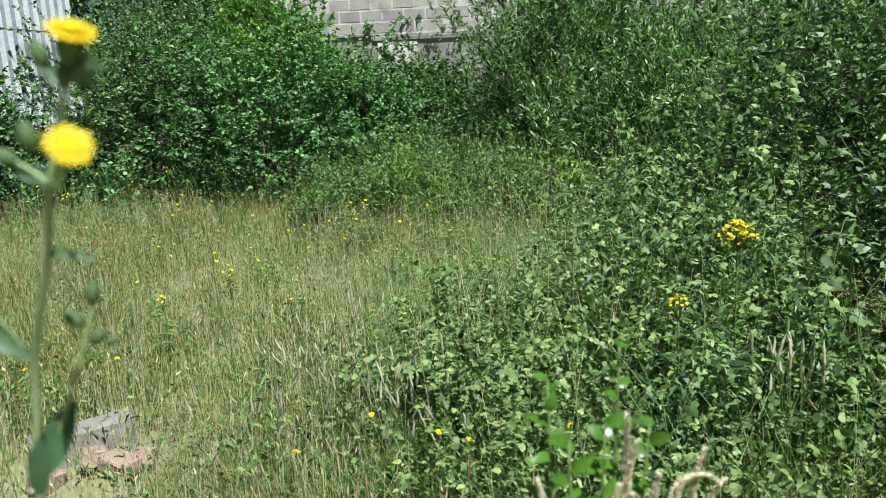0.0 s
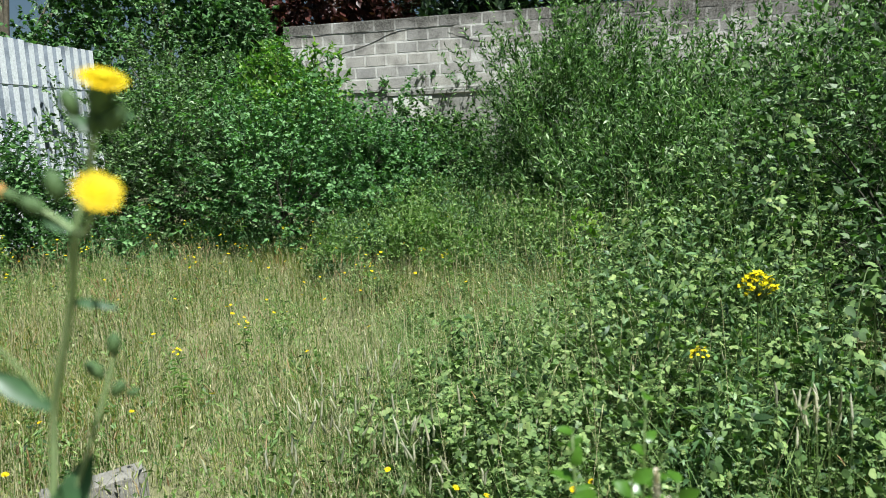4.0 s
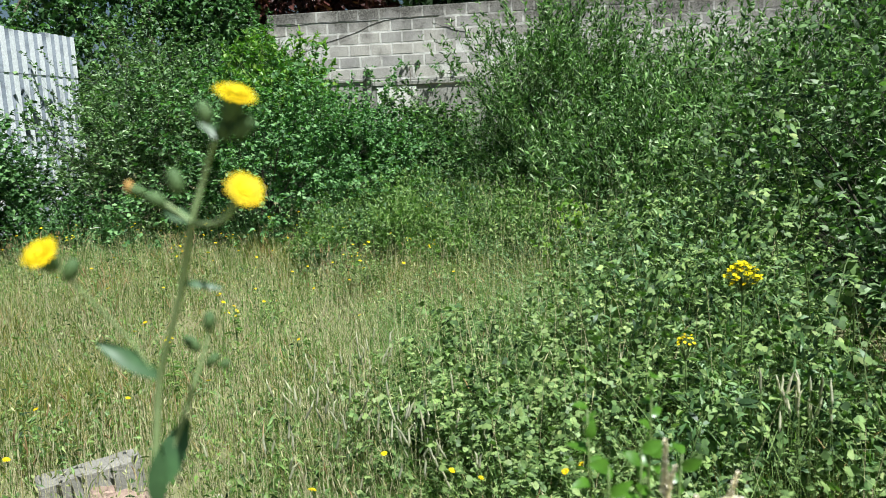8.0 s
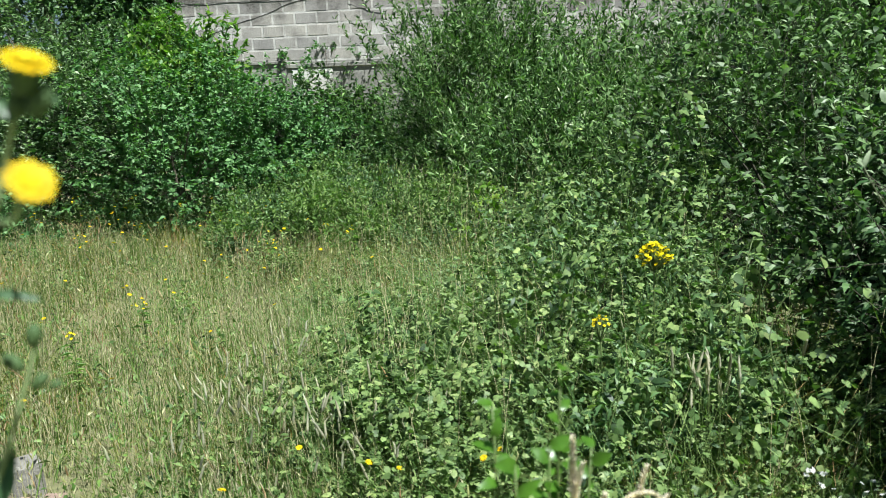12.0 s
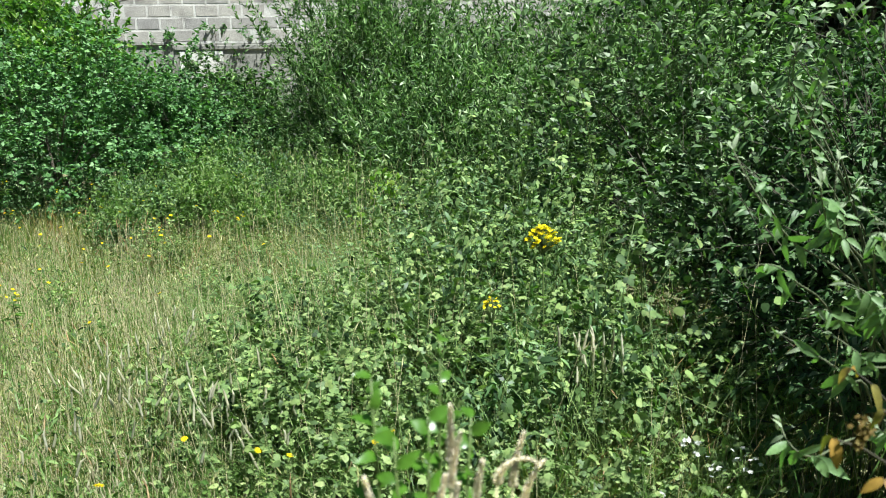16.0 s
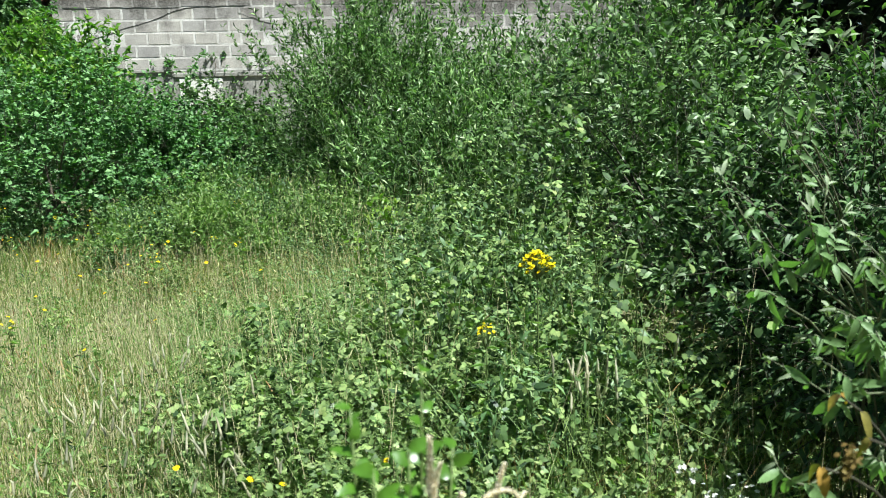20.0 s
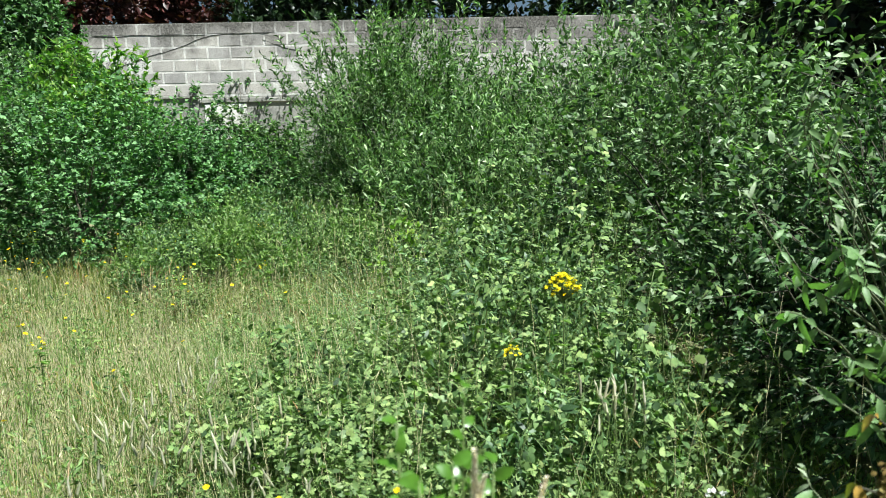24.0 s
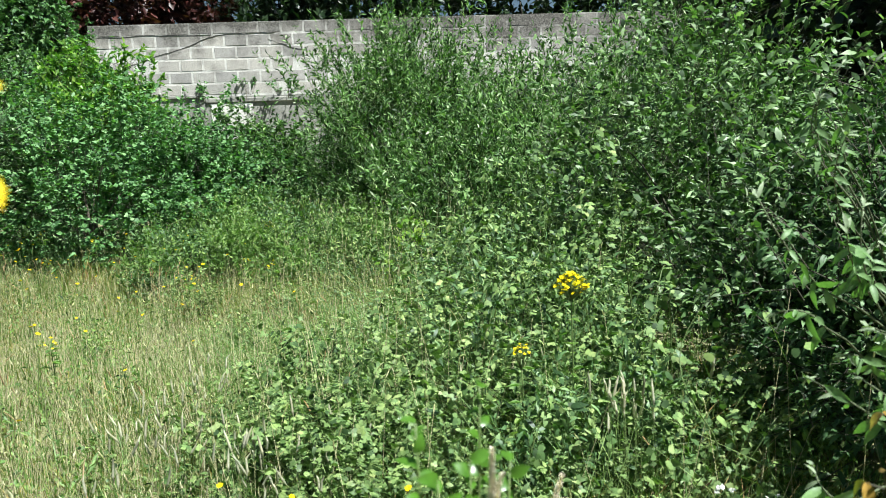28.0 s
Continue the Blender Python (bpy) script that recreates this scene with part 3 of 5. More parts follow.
for z in (0.5, 1.7, 2.6):
    part("rail", box(bmesh.new(), 0.0, 6.28, 0.014, 0.06, z, z + 0.08, 0.004), TIMBER, fence, "grey timber rail")

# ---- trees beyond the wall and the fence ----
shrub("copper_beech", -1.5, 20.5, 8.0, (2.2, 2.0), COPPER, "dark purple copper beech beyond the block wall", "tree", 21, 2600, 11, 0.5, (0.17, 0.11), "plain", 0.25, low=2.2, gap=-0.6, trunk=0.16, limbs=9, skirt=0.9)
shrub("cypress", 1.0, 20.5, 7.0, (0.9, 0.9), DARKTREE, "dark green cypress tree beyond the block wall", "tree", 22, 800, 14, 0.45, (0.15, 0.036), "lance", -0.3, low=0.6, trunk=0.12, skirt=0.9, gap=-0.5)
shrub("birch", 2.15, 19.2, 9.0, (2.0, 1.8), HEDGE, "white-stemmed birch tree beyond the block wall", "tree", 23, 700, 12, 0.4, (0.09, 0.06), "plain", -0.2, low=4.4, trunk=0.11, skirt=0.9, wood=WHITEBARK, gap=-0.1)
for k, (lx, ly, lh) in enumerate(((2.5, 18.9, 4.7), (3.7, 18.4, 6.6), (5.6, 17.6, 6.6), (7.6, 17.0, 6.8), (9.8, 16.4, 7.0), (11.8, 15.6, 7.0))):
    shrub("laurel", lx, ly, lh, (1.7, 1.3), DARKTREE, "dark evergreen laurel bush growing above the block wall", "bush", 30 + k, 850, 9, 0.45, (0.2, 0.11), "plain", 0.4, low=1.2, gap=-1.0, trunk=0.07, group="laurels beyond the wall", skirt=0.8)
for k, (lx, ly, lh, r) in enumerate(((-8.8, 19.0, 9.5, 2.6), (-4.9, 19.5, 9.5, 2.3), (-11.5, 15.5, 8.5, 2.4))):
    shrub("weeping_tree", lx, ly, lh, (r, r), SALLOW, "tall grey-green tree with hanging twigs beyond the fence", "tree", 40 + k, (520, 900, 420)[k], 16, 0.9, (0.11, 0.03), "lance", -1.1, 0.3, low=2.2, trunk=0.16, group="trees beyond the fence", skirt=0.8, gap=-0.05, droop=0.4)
# the second is added out of view, its high crown shading the first
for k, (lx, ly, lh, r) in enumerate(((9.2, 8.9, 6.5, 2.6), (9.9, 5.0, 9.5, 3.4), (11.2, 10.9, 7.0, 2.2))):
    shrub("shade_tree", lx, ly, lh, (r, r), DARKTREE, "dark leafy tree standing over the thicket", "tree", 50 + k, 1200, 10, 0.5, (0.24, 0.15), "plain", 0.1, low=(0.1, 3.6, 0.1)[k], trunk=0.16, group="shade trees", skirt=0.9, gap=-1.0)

# ---- ivy over the wall's end and the hedge in front of it ----
shrub("ivy_bank", -4.45, 15.6, 5.2, (2.6, 1.2), IVY, "thick dark ivy bank heaped over the wall end", "ivy", 60, 4300, 8, 0.24, (0.088, 0.088), "ivy", 0.1, 0.5, 0.28, 2.4, -0.35, 0.4, 0.0, 0.7, 6, trunk=0.07, droop=0.3)
shrub("ivy_bank", -7.0, 15.6, 3.7, (2.2, 1.2), IVY, "dark ivy bank behind the metal fence", "ivy", 61, 1300, 7, 0.24, (0.09, 0.09), "ivy", 0.1, 0.5, 0.3, 1.9, -0.3, 0.4, 0.0, 0.7, 6, trunk=0.07, droop=0.3)
shrub("ivy_bank", -2.85, 15.5, 4.75, (1.0, 0.75), IVY, "rounded dark ivy shoulder hanging over the wall end", "ivy", 62, 2000, 9, 0.2, (0.08, 0.08), "ivy", 0.1, 0.5, 0.25, 2.4, -0.3, 0.45, 0.0, 0.8, 6, trunk=0.06, droop=0.3)
HEDGE_SHRUBS = [(-1.25, 9.4, 1.8, 1.3), (-2.75, 9.9, 1.9, 1.2), (-4.6, 9.2, 1.25, 1.2), (-0.1, 10.4, 1.5, 0.95), (1.0, 11.9, 1.25, 0.9), (-3.2, 12.6, 2.7, 1.4), (-6.3, 9.0, 1.2, 1.3), (-1.9, 13.4, 2.5, 0.9), (0.82, 11.5, 1.52, 0.5)]
for k, (hx, hy, hh, r) in enumerate(HEDGE_SHRUBS):
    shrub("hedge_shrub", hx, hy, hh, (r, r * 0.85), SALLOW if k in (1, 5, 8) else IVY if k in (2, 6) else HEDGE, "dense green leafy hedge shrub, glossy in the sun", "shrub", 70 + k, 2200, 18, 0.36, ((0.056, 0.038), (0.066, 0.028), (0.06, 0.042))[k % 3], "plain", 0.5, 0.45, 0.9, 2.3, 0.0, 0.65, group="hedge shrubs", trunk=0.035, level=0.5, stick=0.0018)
shrub("elder_shrub", -1.3, 11.6, 2.6, (0.95, 0.7), BRIGHT, "bright yellow-green elder shrub below the wall", "shrub", 80, 1300, 13, 0.3, (0.09, 0.045), "plain", 0.5, trunk=0.03)
shrub("wall_creeper", 0.35, 15.55, 2.15, (1.5, 0.12), HEDGE, "green creeper climbing the foot of the wall", "creeper", 81, 230, 10, 0.22, (0.07, 0.04), "oval", 0.5, gap=0.0, trunk=0.012)

for k, (s0, h0) in enumerate(((1.0, 0.28), (2.0, 0.2), (2.9, 0.3), (3.7, 0.32))):
    q = wall.matrix_world @ Vector((s0, -0.10, 0))
    shrub("ledge_creeper", q.x, q.y, h0, (0.38, 0.09), HEDGE, "straggling green creeper along the wall ledge", "creeper", 82 + k, 26, 7, 0.12, (0.06, 0.035), "plain", 0.4, gap=-0.1, trunk=0.006, limbs=3, z=2.24)

# ---- willow thicket ----
WILLOWS = [(2.35, 9.3, 2.62, 1.2), (3.7, 8.4, 2.4, 1.2), (2.75, 7.7, 1.5, 0.95), (3.6, 6.3, 1.85, 1.15), (5.1, 7.6, 2.75, 1.2), (4.75, 6.2, 2.15, 0.95), (2.5, 10.7, 2.5, 0.85), (3.4, 10.1, 2.5, 1.15)]
for k, (wx, wy, wh, r) in enumerate(WILLOWS):
    shrub("willow_bush", wx, wy, wh, (r, r * 0.9), WILLOW, "bushy grey-green willow with narrow upright leaves", "shrub", 90 + k, 2600 if k == 0 else 2200, (24 if k == 0 else 18), 0.42, (0.07, 0.0185) if k not in (3, 5) else (0.06, 0.017), "blade" if k in (2, 3, 5) else "lance", 1.1, 0.3, 0.7, 2.3, -0.02, 0.6, group="willow thicket", wood=TWIG, trunk=0.04, droop=0.05, skirt=0.95, stick=0.0013, sprig=STEM)
SALLOWS = [(3.35, 4.6, 2.2, 1.0), (4.6, 4.6, 1.35, 1.0), (3.05, 2.65, 1.5, 0.6), (4.2, 2.9, 1.3, 0.9)]
for k, (wx, wy, wh, r) in enumerate(SALLOWS):
    shrub("sallow_bush", wx, wy, wh, (r, r * 0.9), SALLOW, "sallow bush with broad grey-green leaves and bare tips", "shrub", 110 + k, 1900, 15, 0.4, (0.062, 0.026), "blade", 0.6, 0.45, 0.5, 1.9, 0.0, 0.5, skirt=0.9, stick=0.0018, level=0.3, group="sallow bushes", trunk=0.03, wood=TWIG)

# added shade caster, its crown lifted to leave the foot dark
shrub("sallow_bush", 2.5, 2.9, 1.2, (0.45, 0.4), SALLOW, "slender sallow bush added to shade the brambles", "shrub", 118, 480, 14, 0.3, (0.046, 0.021), "blade", 0.7, 0.45, 0.5, 2.0, -0.05, 0.6, low=0.5, skirt=0.9, stick=0.0016, level=0.3, group="sallow bushes", trunk=0.02, wood=TWIG)
# ---- brambles and weeds ----
BRAMBLES = [(0.55, 3.55, 0.36, 0.45), (0.52, 2.75, 0.34, 0.46), (1.5, 4.5, 0.44, 0.4), (1.38, 3.50, 0.62, 0.5), (1.12, 2.60, 0.50, 0.45), (1.95, 4.60, 0.84, 0.70),
            (1.7, 3.4, 0.8, 0.42), (1.42, 2.3, 0.58, 0.28), (2.2, 4.3, 0.98, 0.52), (1.95, 2.5, 0.36, 0.33), (2.2, 5.7, 0.72, 0.7)]
for k, (bx, by, bh, r) in enumerate(BRAMBLES):
    shrub("bramble", bx, by, bh, (r, r), BRAMBLE, "tangled bramble patch with small toothed green leaves", "bramble", 130 + k, int(1500 * r / 0.6), 7, 0.24, (0.044, 0.042) if by < 4.0 else (0.05, 0.047), "trio", 0.6, 0.6, 0.8, 2.8, 0.13 if bx > 1.3 else -0.02, 0.7, face=0.2, level=0.45,
          group="bramble patches", sprig=STEM, stick=0.0011, trunk=0.008, limbs=5, droop=0.2, flat=0.62)
VETCH = [(0.45, 2.2, 0.34, 0.4), (0.3, 2.75, 0.34, 0.36), (1.15, 2.15, 0.42, 0.36), (1.05, 3.3, 0.6, 0.36), (0.6, 3.75, 0.38, 0.36), (1.25, 2.75, 0.56, 0.3), (0.75, 2.75, 0.42, 0.36), (0.95, 1.90, 0.32, 0.48), (1.38, 1.75, 0.26, 0.26), (0.72, 3.15, 0.40, 0.42), (0.15, 3.10, 0.28, 0.35), (0.75, 2.35, 0.38, 0.38), (0.95, 3.95, 0.4, 0.34), (1.5, 4.0, 0.62, 0.4), (1.45, 2.85, 0.58, 0.32), (1.75, 5.1, 0.7, 0.45)]
for k, (bx, by, bh, r) in enumerate(VETCH):
    shrub("vetch", bx, by, bh, (r, r), PALE if by < 3.8 else COOL, "pale green vetch scrambling over the brambles", "weed", 230 + k, int(600 * r / 0.5), (7 if k % 2 else 11), 0.24, (0.04, 0.034) if k % 2 else (0.027, 0.018), "trio" if k % 2 else "blade", 0.7, 0.6, 0.75, 3.2, 0.14 if bx > 1.1 else -0.03, 0.85, face=0.15, level=0.6, group="vetch patches", sprig=STEM, stick=0.0009, trunk=0.004, limbs=3, flat=0.45)
HERBS = [(1.15, 3.05, 0.72, 0.3), (0.95, 2.15, 0.5, 0.25), (1.65, 3.75, 0.9, 0.32), (1.5, 4.3, 0.7, 0.3), (1.5, 2.9, 0.72, 0.24), (1.85, 5.3, 0.8, 0.35), (1.3, 2.25, 0.6, 0.22)]
for k, (bx, by, bh, r) in enumerate(HERBS):
    shrub("willowherb", bx, by, bh, (r, r), COOL, "upright willowherb stems with narrow cool green leaves", "weed", 250 + k, int(170 * r / 0.3), 12, 0.26, (0.045, 0.013), "blade", 1.8, 0.3, 0.7, 3.0, -0.1, 0.95, face=0.25, group="willowherb clumps", sprig=STEM, stick=0.0012, trunk=0.005, limbs=3, flat=0.5)
WEEDS = [(0.2, 7.6, 0.5, 0.35), (1.1, 7.5, 0.5, 0.38), (0.7, 7.0, 0.36, 0.3), (1.5, 7.2, 0.55, 0.36), (-0.2, 8.0, 0.42, 0.36), (0.6, 7.9, 0.55, 0.4), (1.35, 6.5, 0.45, 0.3), (-0.5, 7.6, 0.34, 0.3), (0.35, 9.0, 0.62, 0.55), (0.95, 8.2, 0.5, 0.4), (-0.4, 8.6, 0.42, 0.4), (1.8, 6.9, 0.42, 0.32), (1.75, 7.9, 0.55, 0.45), (0.15, 8.2, 0.34, 0.35), (0.75, 8.6, 0.58, 0.4), (1.3, 8.6, 0.6, 0.4), (-0.1, 9.0, 0.5, 0.4),
         (1.7, 9.0, 0.55, 0.4), (0.55, 9.6, 0.7, 0.45), (-0.75, 8.8, 0.4, 0.35), (-2.4, 9.2, 0.3, 0.4), (-3.7, 8.8, 0.42, 0.45), (-1.5, 8.9, 0.34, 0.35), (-4.8, 8.4, 0.5, 0.5), (-3.0, 9.1, 0.42, 0.4), (-5.6, 8.2, 0.6, 0.5), (-4.2, 7.7, 0.42, 0.45), (-1.9, 9.1, 0.4, 0.35)]
for k, (bx, by, bh, r) in enumerate(WEEDS):
    shrub("weed_clump", bx, by, bh, (r, r), (WEED, BRAMBLE, WEED, GREENGRASS, COOL)[k % 5] if bx > -0.6 else (HEDGE, COOL, BRAMBLE)[k % 3], "tall green weeds at the meadow edge", "weed", 150 + k, int(560 * r / 0.5), 12, 0.32, (0.044, 0.02), "plain", 1.5, 0.6, 0.9, 3.0, 0.02, 0.9, group="weeds along the meadow edge", trunk=0.006, limbs=4, stick=0.0012, sprig=STEM)
MARGIN = [(0.9, 5.2, 0.3, 0.28), (0.55, 5.9, 0.26, 0.25), (1.2, 6.2, 0.34, 0.3), (0.45, 4.6, 0.26, 0.24), (0.95, 4.6, 0.34, 0.26), (0.2, 3.7, 0.26, 0.22), (0.9, 6.9, 0.3, 0.28), (-0.1, 6.6, 0.24, 0.25), (-0.5, 7.4, 0.26, 0.28), (0.15, 5.2, 0.22, 0.22)]
for k, (bx, by, bh, r) in enumerate(MARGIN):
    shrub("vetch", bx, by, bh, (r, r), (COOL, PALE)[k % 2], "thin low vetch at the edge of the meadow", "weed", 270 + k, int(420 * r / 0.3), 9, 0.18, (0.026, 0.016), "plain", 0.7, 0.6, 0.9, 3.0, 0.02, 0.95, face=0.1, level=0.7, group="vetch patches", sprig=STEM, stick=0.0009, trunk=0.004, limbs=3, flat=0.3)
shrub("sapling_shoot", 1.56, 5.94, 0.74, (0.2, 0.2), YOUNG, "bright yellow-green young shoot among brambles", "sapling", 195, 90, 8, 0.14, (0.05, 0.026), "oval", 0.6, trunk=0.008, limbs=4)


# ---- bramble canes that arch out of the patches ----
def bramble_cane(k, foot, crest, end):
    r = np.random.default_rng(400 + k)
    root = thing("bramble_cane", *foot, "long arching bramble cane with leaves in threes", "bramble", "bramble canes")
    a, b, c = (np.array(q) - np.array(foot) for q in (foot, crest, end))
    C = curve3(a, 2 * b - (a + c) / 2, c, 16)
    V, F = tube(C, [0.0032, 0.0012], 5)
    child("cane", mesh_of("cane", V, F, STEM), root)
    n = 26
    at = r.uniform(0.25, 1.0, n)
    P = np.stack([np.interp(at, np.linspace(0, 1, 16), C[:, i]) for i in range(3)], -1)
    D = unit(r.normal(size=(n, 3)) + np.array([0, 0, -0.15]))
    V, F = leaf_arrays(P, D, unit(r.normal(size=(n, 3)) * 0.4 + np.array([-0.2, -0.4, 0.8])), r.uniform(0.035, 0.06, n), r.uniform(0.034, 0.056, n), "trio", 0.2)
    child("foliage", mesh_of("foliage", V, [F], BRAMBLE), root)


CANES = [((1.85, 2.95, 0.1), (1.52, 2.69, 1.39), (1.4, 2.66, 1.24)), ((1.9, 3.3, 0.1), (1.62, 3.0, 1.12), (1.4, 2.8, 0.86)), ((1.35, 3.1, 0.05), (1.15, 2.85, 0.86), (0.98, 2.7, 0.6)), ((1.7, 2.5, 0.05), (1.5, 2.25, 0.98), (1.34, 2.1, 0.74)),
         ((1.6, 4.0, 0.1), (1.35, 3.7, 0.92), (1.1, 3.5, 0.62)), ((0.8, 3.2, 0.05), (0.6, 3.0, 0.58), (0.42, 2.8, 0.36)), ((2.1, 4.4, 0.1), (1.85, 4.05, 1.3), (1.65, 3.9, 1.02)), ((1.15, 2.2, 0.05), (0.98, 2.02, 0.66), (0.82, 1.95, 0.46)),
         ((0.62, 3.8, 0.05), (0.4, 3.65, 0.55), (0.2, 3.5, 0.32)), ((2.3, 5.2, 0.1), (1.95, 4.9, 1.2), (1.7, 4.7, 0.94))]
for k, q in enumerate(CANES):
    bramble_cane(k, *q)


# ---- meadow grass ----
def blades(rng, P, H, W, lean, bend):
    n = len(P)
    a = rng.uniform(0, 2 * np.pi, n)
    side = np.stack([np.cos(a), np.sin(a), 0 * a], -1)
    b = rng.uniform(0, 2 * np.pi, n)
    tip = np.stack([np.cos(b) * lean, np.sin(b) * lean, 1 + 0 * a], -1)
    mid = P + tip * (H * 0.55)[:, None]
    end = mid + (tip * np.array([bend, bend, 1])) * (H * 0.45)[:, None]
    w = (W / 2)[:, None]
    V = np.stack([P - side * w, P + side * w, mid + side * w * 0.85, mid - side * w * 0.85, end], 1).reshape(-1, 3)
    k = (np.arange(n) * 5)[:, None]
    return V, [k + np.array([[0, 1, 2, 3]]), k + np.array([[3, 2, 4]])]


def meadow_points(rng, n, x0, x1, y0, y1, power):
    y = y0 + (y1 - y0) * rng.random(n) ** power
    x = x0 + (x1 - x0) * rng.random(n)
    x, y = x + rng.normal(size=n) * 0.3, y + rng.normal(size=n) * np.where(y < 2.6, 0.5, 0.2)
    clear = ((x + 1.2) / 0.34) ** 2 + ((y - 3.0) / 0.34) ** 2 < 1
    grown = ~(clear & (rng.random(n) < 0.8))
    x, y = x[grown], y[grown]
    return np.stack([x, y, rise(x, y) * np.exp(-((x / 14) ** 2 + ((y - 8) / 16) ** 2)) - 0.03], -1)


def seed_heads(rng, P, H, head, wide, nod):
    """Culms with a spindle-shaped head on each: stem sticks, and heads of six sides."""
    n = len(P)
    b = rng.uniform(0, 2 * np.pi, n)
    lean = rng.uniform(0.03, nod, n)
    top = P + np.stack([np.cos(b) * lean * H, np.sin(b) * lean * H, H], -1)
    d = unit(np.stack([np.cos(b) * lean * 2.2, np.sin(b) * lean * 2.2, np.ones(n)], -1) + rng.normal(size=(n, 3)) * 0.08)
    SV, SF = rods(P, top, 0.0011, 0.0007)
    m = top + d * (head * 0.2)[:, None]
    q = m + unit(d + rng.normal(size=(n, 3)) * 0.12) * (head * 0.5)[:, None]
    e = q + unit(d + rng.normal(size=(n, 3)) * 0.22) * (head * 0.3)[:, None]
    V1, F1 = rods(top, m, 0.0008, wide * 0.85, 5)
    V2, F2 = rods(m, q, wide * 0.85, wide * 0.75, 5)
    V3, F3 = rods(q, e, wide * 0.75, 0.0008, 5)
    return (SV, SF), (np.concatenate([V1, V2, V3]), np.concatenate([F1, F2 + len(V1), F3 + len(V1) + len(V2)]))


rng = np.random.default_rng(7)
P = np.concatenate([meadow_points(rng, 96000, -6.5, 2.6, 1.7, 8.5, 1.4), meadow_points(rng, 26000, -7.5, 3.0, 7.0, 10.5, 1.0), meadow_points(rng, 20000, -12.0, 9.0, -5.0, 14.0, 1.0), meadow_points(rng, 26000, -7.0, 0.9, -4.5, 1.75, 0.7), meadow_points(rng, 14000, 0.9, 6.0, -4.5, 1.2, 0.8)])
tall = np.array([noise.noise(Vector((p[0] * 0.8, p[1] * 0.8, 0.3))) + 0.6 * noise.noise(Vector((p[0] * 2.9, p[1] * 2.9, 4.0))) for p in P])
bare = np.exp(-(((P[:, 0] + 1.18) / 0.36) ** 2 + ((P[:, 1] - 2.95) / 0.42) ** 2))
keep = rng.random(len(P)) < np.clip(1 + 0.5 * tall - 1.1 * bare, 0.05, 1)
P, tall = P[keep], tall[keep]
H = (0.115 + 0.2 * tall) * rng.uniform(0.35, 1.8, len(P)) * (1 - 0.7 * bare[keep])
V, F = blades(rng, P, np.maximum(H, 0.06), rng.uniform(0.0022, 0.0058, len(P)) * (0.8 + 0.08 * np.abs(P[:, 1])), 0.05 + 1.1 * rng.random(len(P)) ** 2, 2.0)
meadow = new("meadow_grass", mesh_of("meadow_grass", V, F, GRASS))
tagged(meadow, "sun-bleached shin-high meadow grass, straw and green", "grass", "", "stuff")
P = meadow_points(rng, 52000, -6.5, 2.8, 1.6, 9.5, 1.4)
tuft = np.array([noise.noise(Vector((p[0] * 1.7, p[1] * 1.7, 9.0))) for p in P])
P = P[rng.random(len(P)) < 0.5 + 1.5 * tuft]
V, F = blades(rng, P, 0.22 * rng.uniform(0.5, 1.4, len(P)), rng.uniform(0.003, 0.007, len(P)), rng.uniform(0.1, 0.7, len(P)), 2.2)
tagged(new("green_grass", mesh_of("green_grass", V, F, GREENGRASS)), "fresh green grass blades between dry ones", "grass", "", "stuff")
P = meadow_points(rng, 78000, -6.5, 2.6, 1.7, 9.5, 1.35)
tuft = np.array([noise.noise(Vector((p[0] * 2.3, p[1] * 2.3, 19.0))) for p in P])
P = P[rng.random(len(P)) < 0.35 + 1.5 * tuft]
n = len(P)
P[:, 2] += rng.uniform(0.05, 0.3, n)
V, F = leaf_arrays(P, unit(rng.normal(size=(n, 3)) + np.array([0, 0, 0.5])), unit(rng.normal(size=(n, 3)) * 0.6 + np.array([0, 0, 1.0])), rng.uniform(0.015, 0.045, n), rng.uniform(0.007, 0.02, n), "plain", 0.2)
tagged(new("low_herbs", mesh_of("low_herbs", V, [F], WEED)), "small-leaved clover and herbs in the grass", "herbs", "", "stuff")
P = meadow_points(rng, 60000, -6.0, 1.2, 1.8, 9.0, 1.3)
tuft = np.array([noise.noise(Vector((p[0] * 3.1, p[1] * 3.1, 43.0))) + 0.5 * noise.noise(Vector((p[0] * 0.7, p[1] * 0.7, 3.0))) for p in P])
P = P[tuft > 0.2]
n = len(P)
P[:, 2] += rng.uniform(0.04, 0.3, n)
V, F = leaf_arrays(P, unit(rng.normal(size=(n, 3)) * np.array([1, 1, 0.4])), unit(rng.normal(size=(n, 3)) * 0.4 + np.array([0, 0, 1.0])), rng.uniform(0.02, 0.06, n), rng.uniform(0.008, 0.022, n), "plain", 0.2)
tagged(new("rosette_herbs", mesh_of("rosette_herbs", V, [F], BRAMBLE)), "dark green rosettes of broad-leaved herbs in the meadow", "herbs", "", "stuff")
P = meadow_points(rng, 17000, -6.5, 1.7, 1.8, 9.0, 1.2)
top = P + np.stack([rng.normal(size=len(P)) * 0.05, rng.normal(size=len(P)) * 0.05, rng.uniform(0.14, 0.4, len(P))], -1)
SV, SF = rods(P, top, 0.0009, 0.0006)
n = 2 * len(P)
HV, HF = leaf_arrays(np.repeat(top, 2, 0), unit(rng.normal(size=(n, 3)) * 0.35 + np.array([0, 0, 1.0])), rng.normal(size=(n, 3)), rng.uniform(0.014, 0.042, n), rng.uniform(0.004, 0.009, n), "lance")
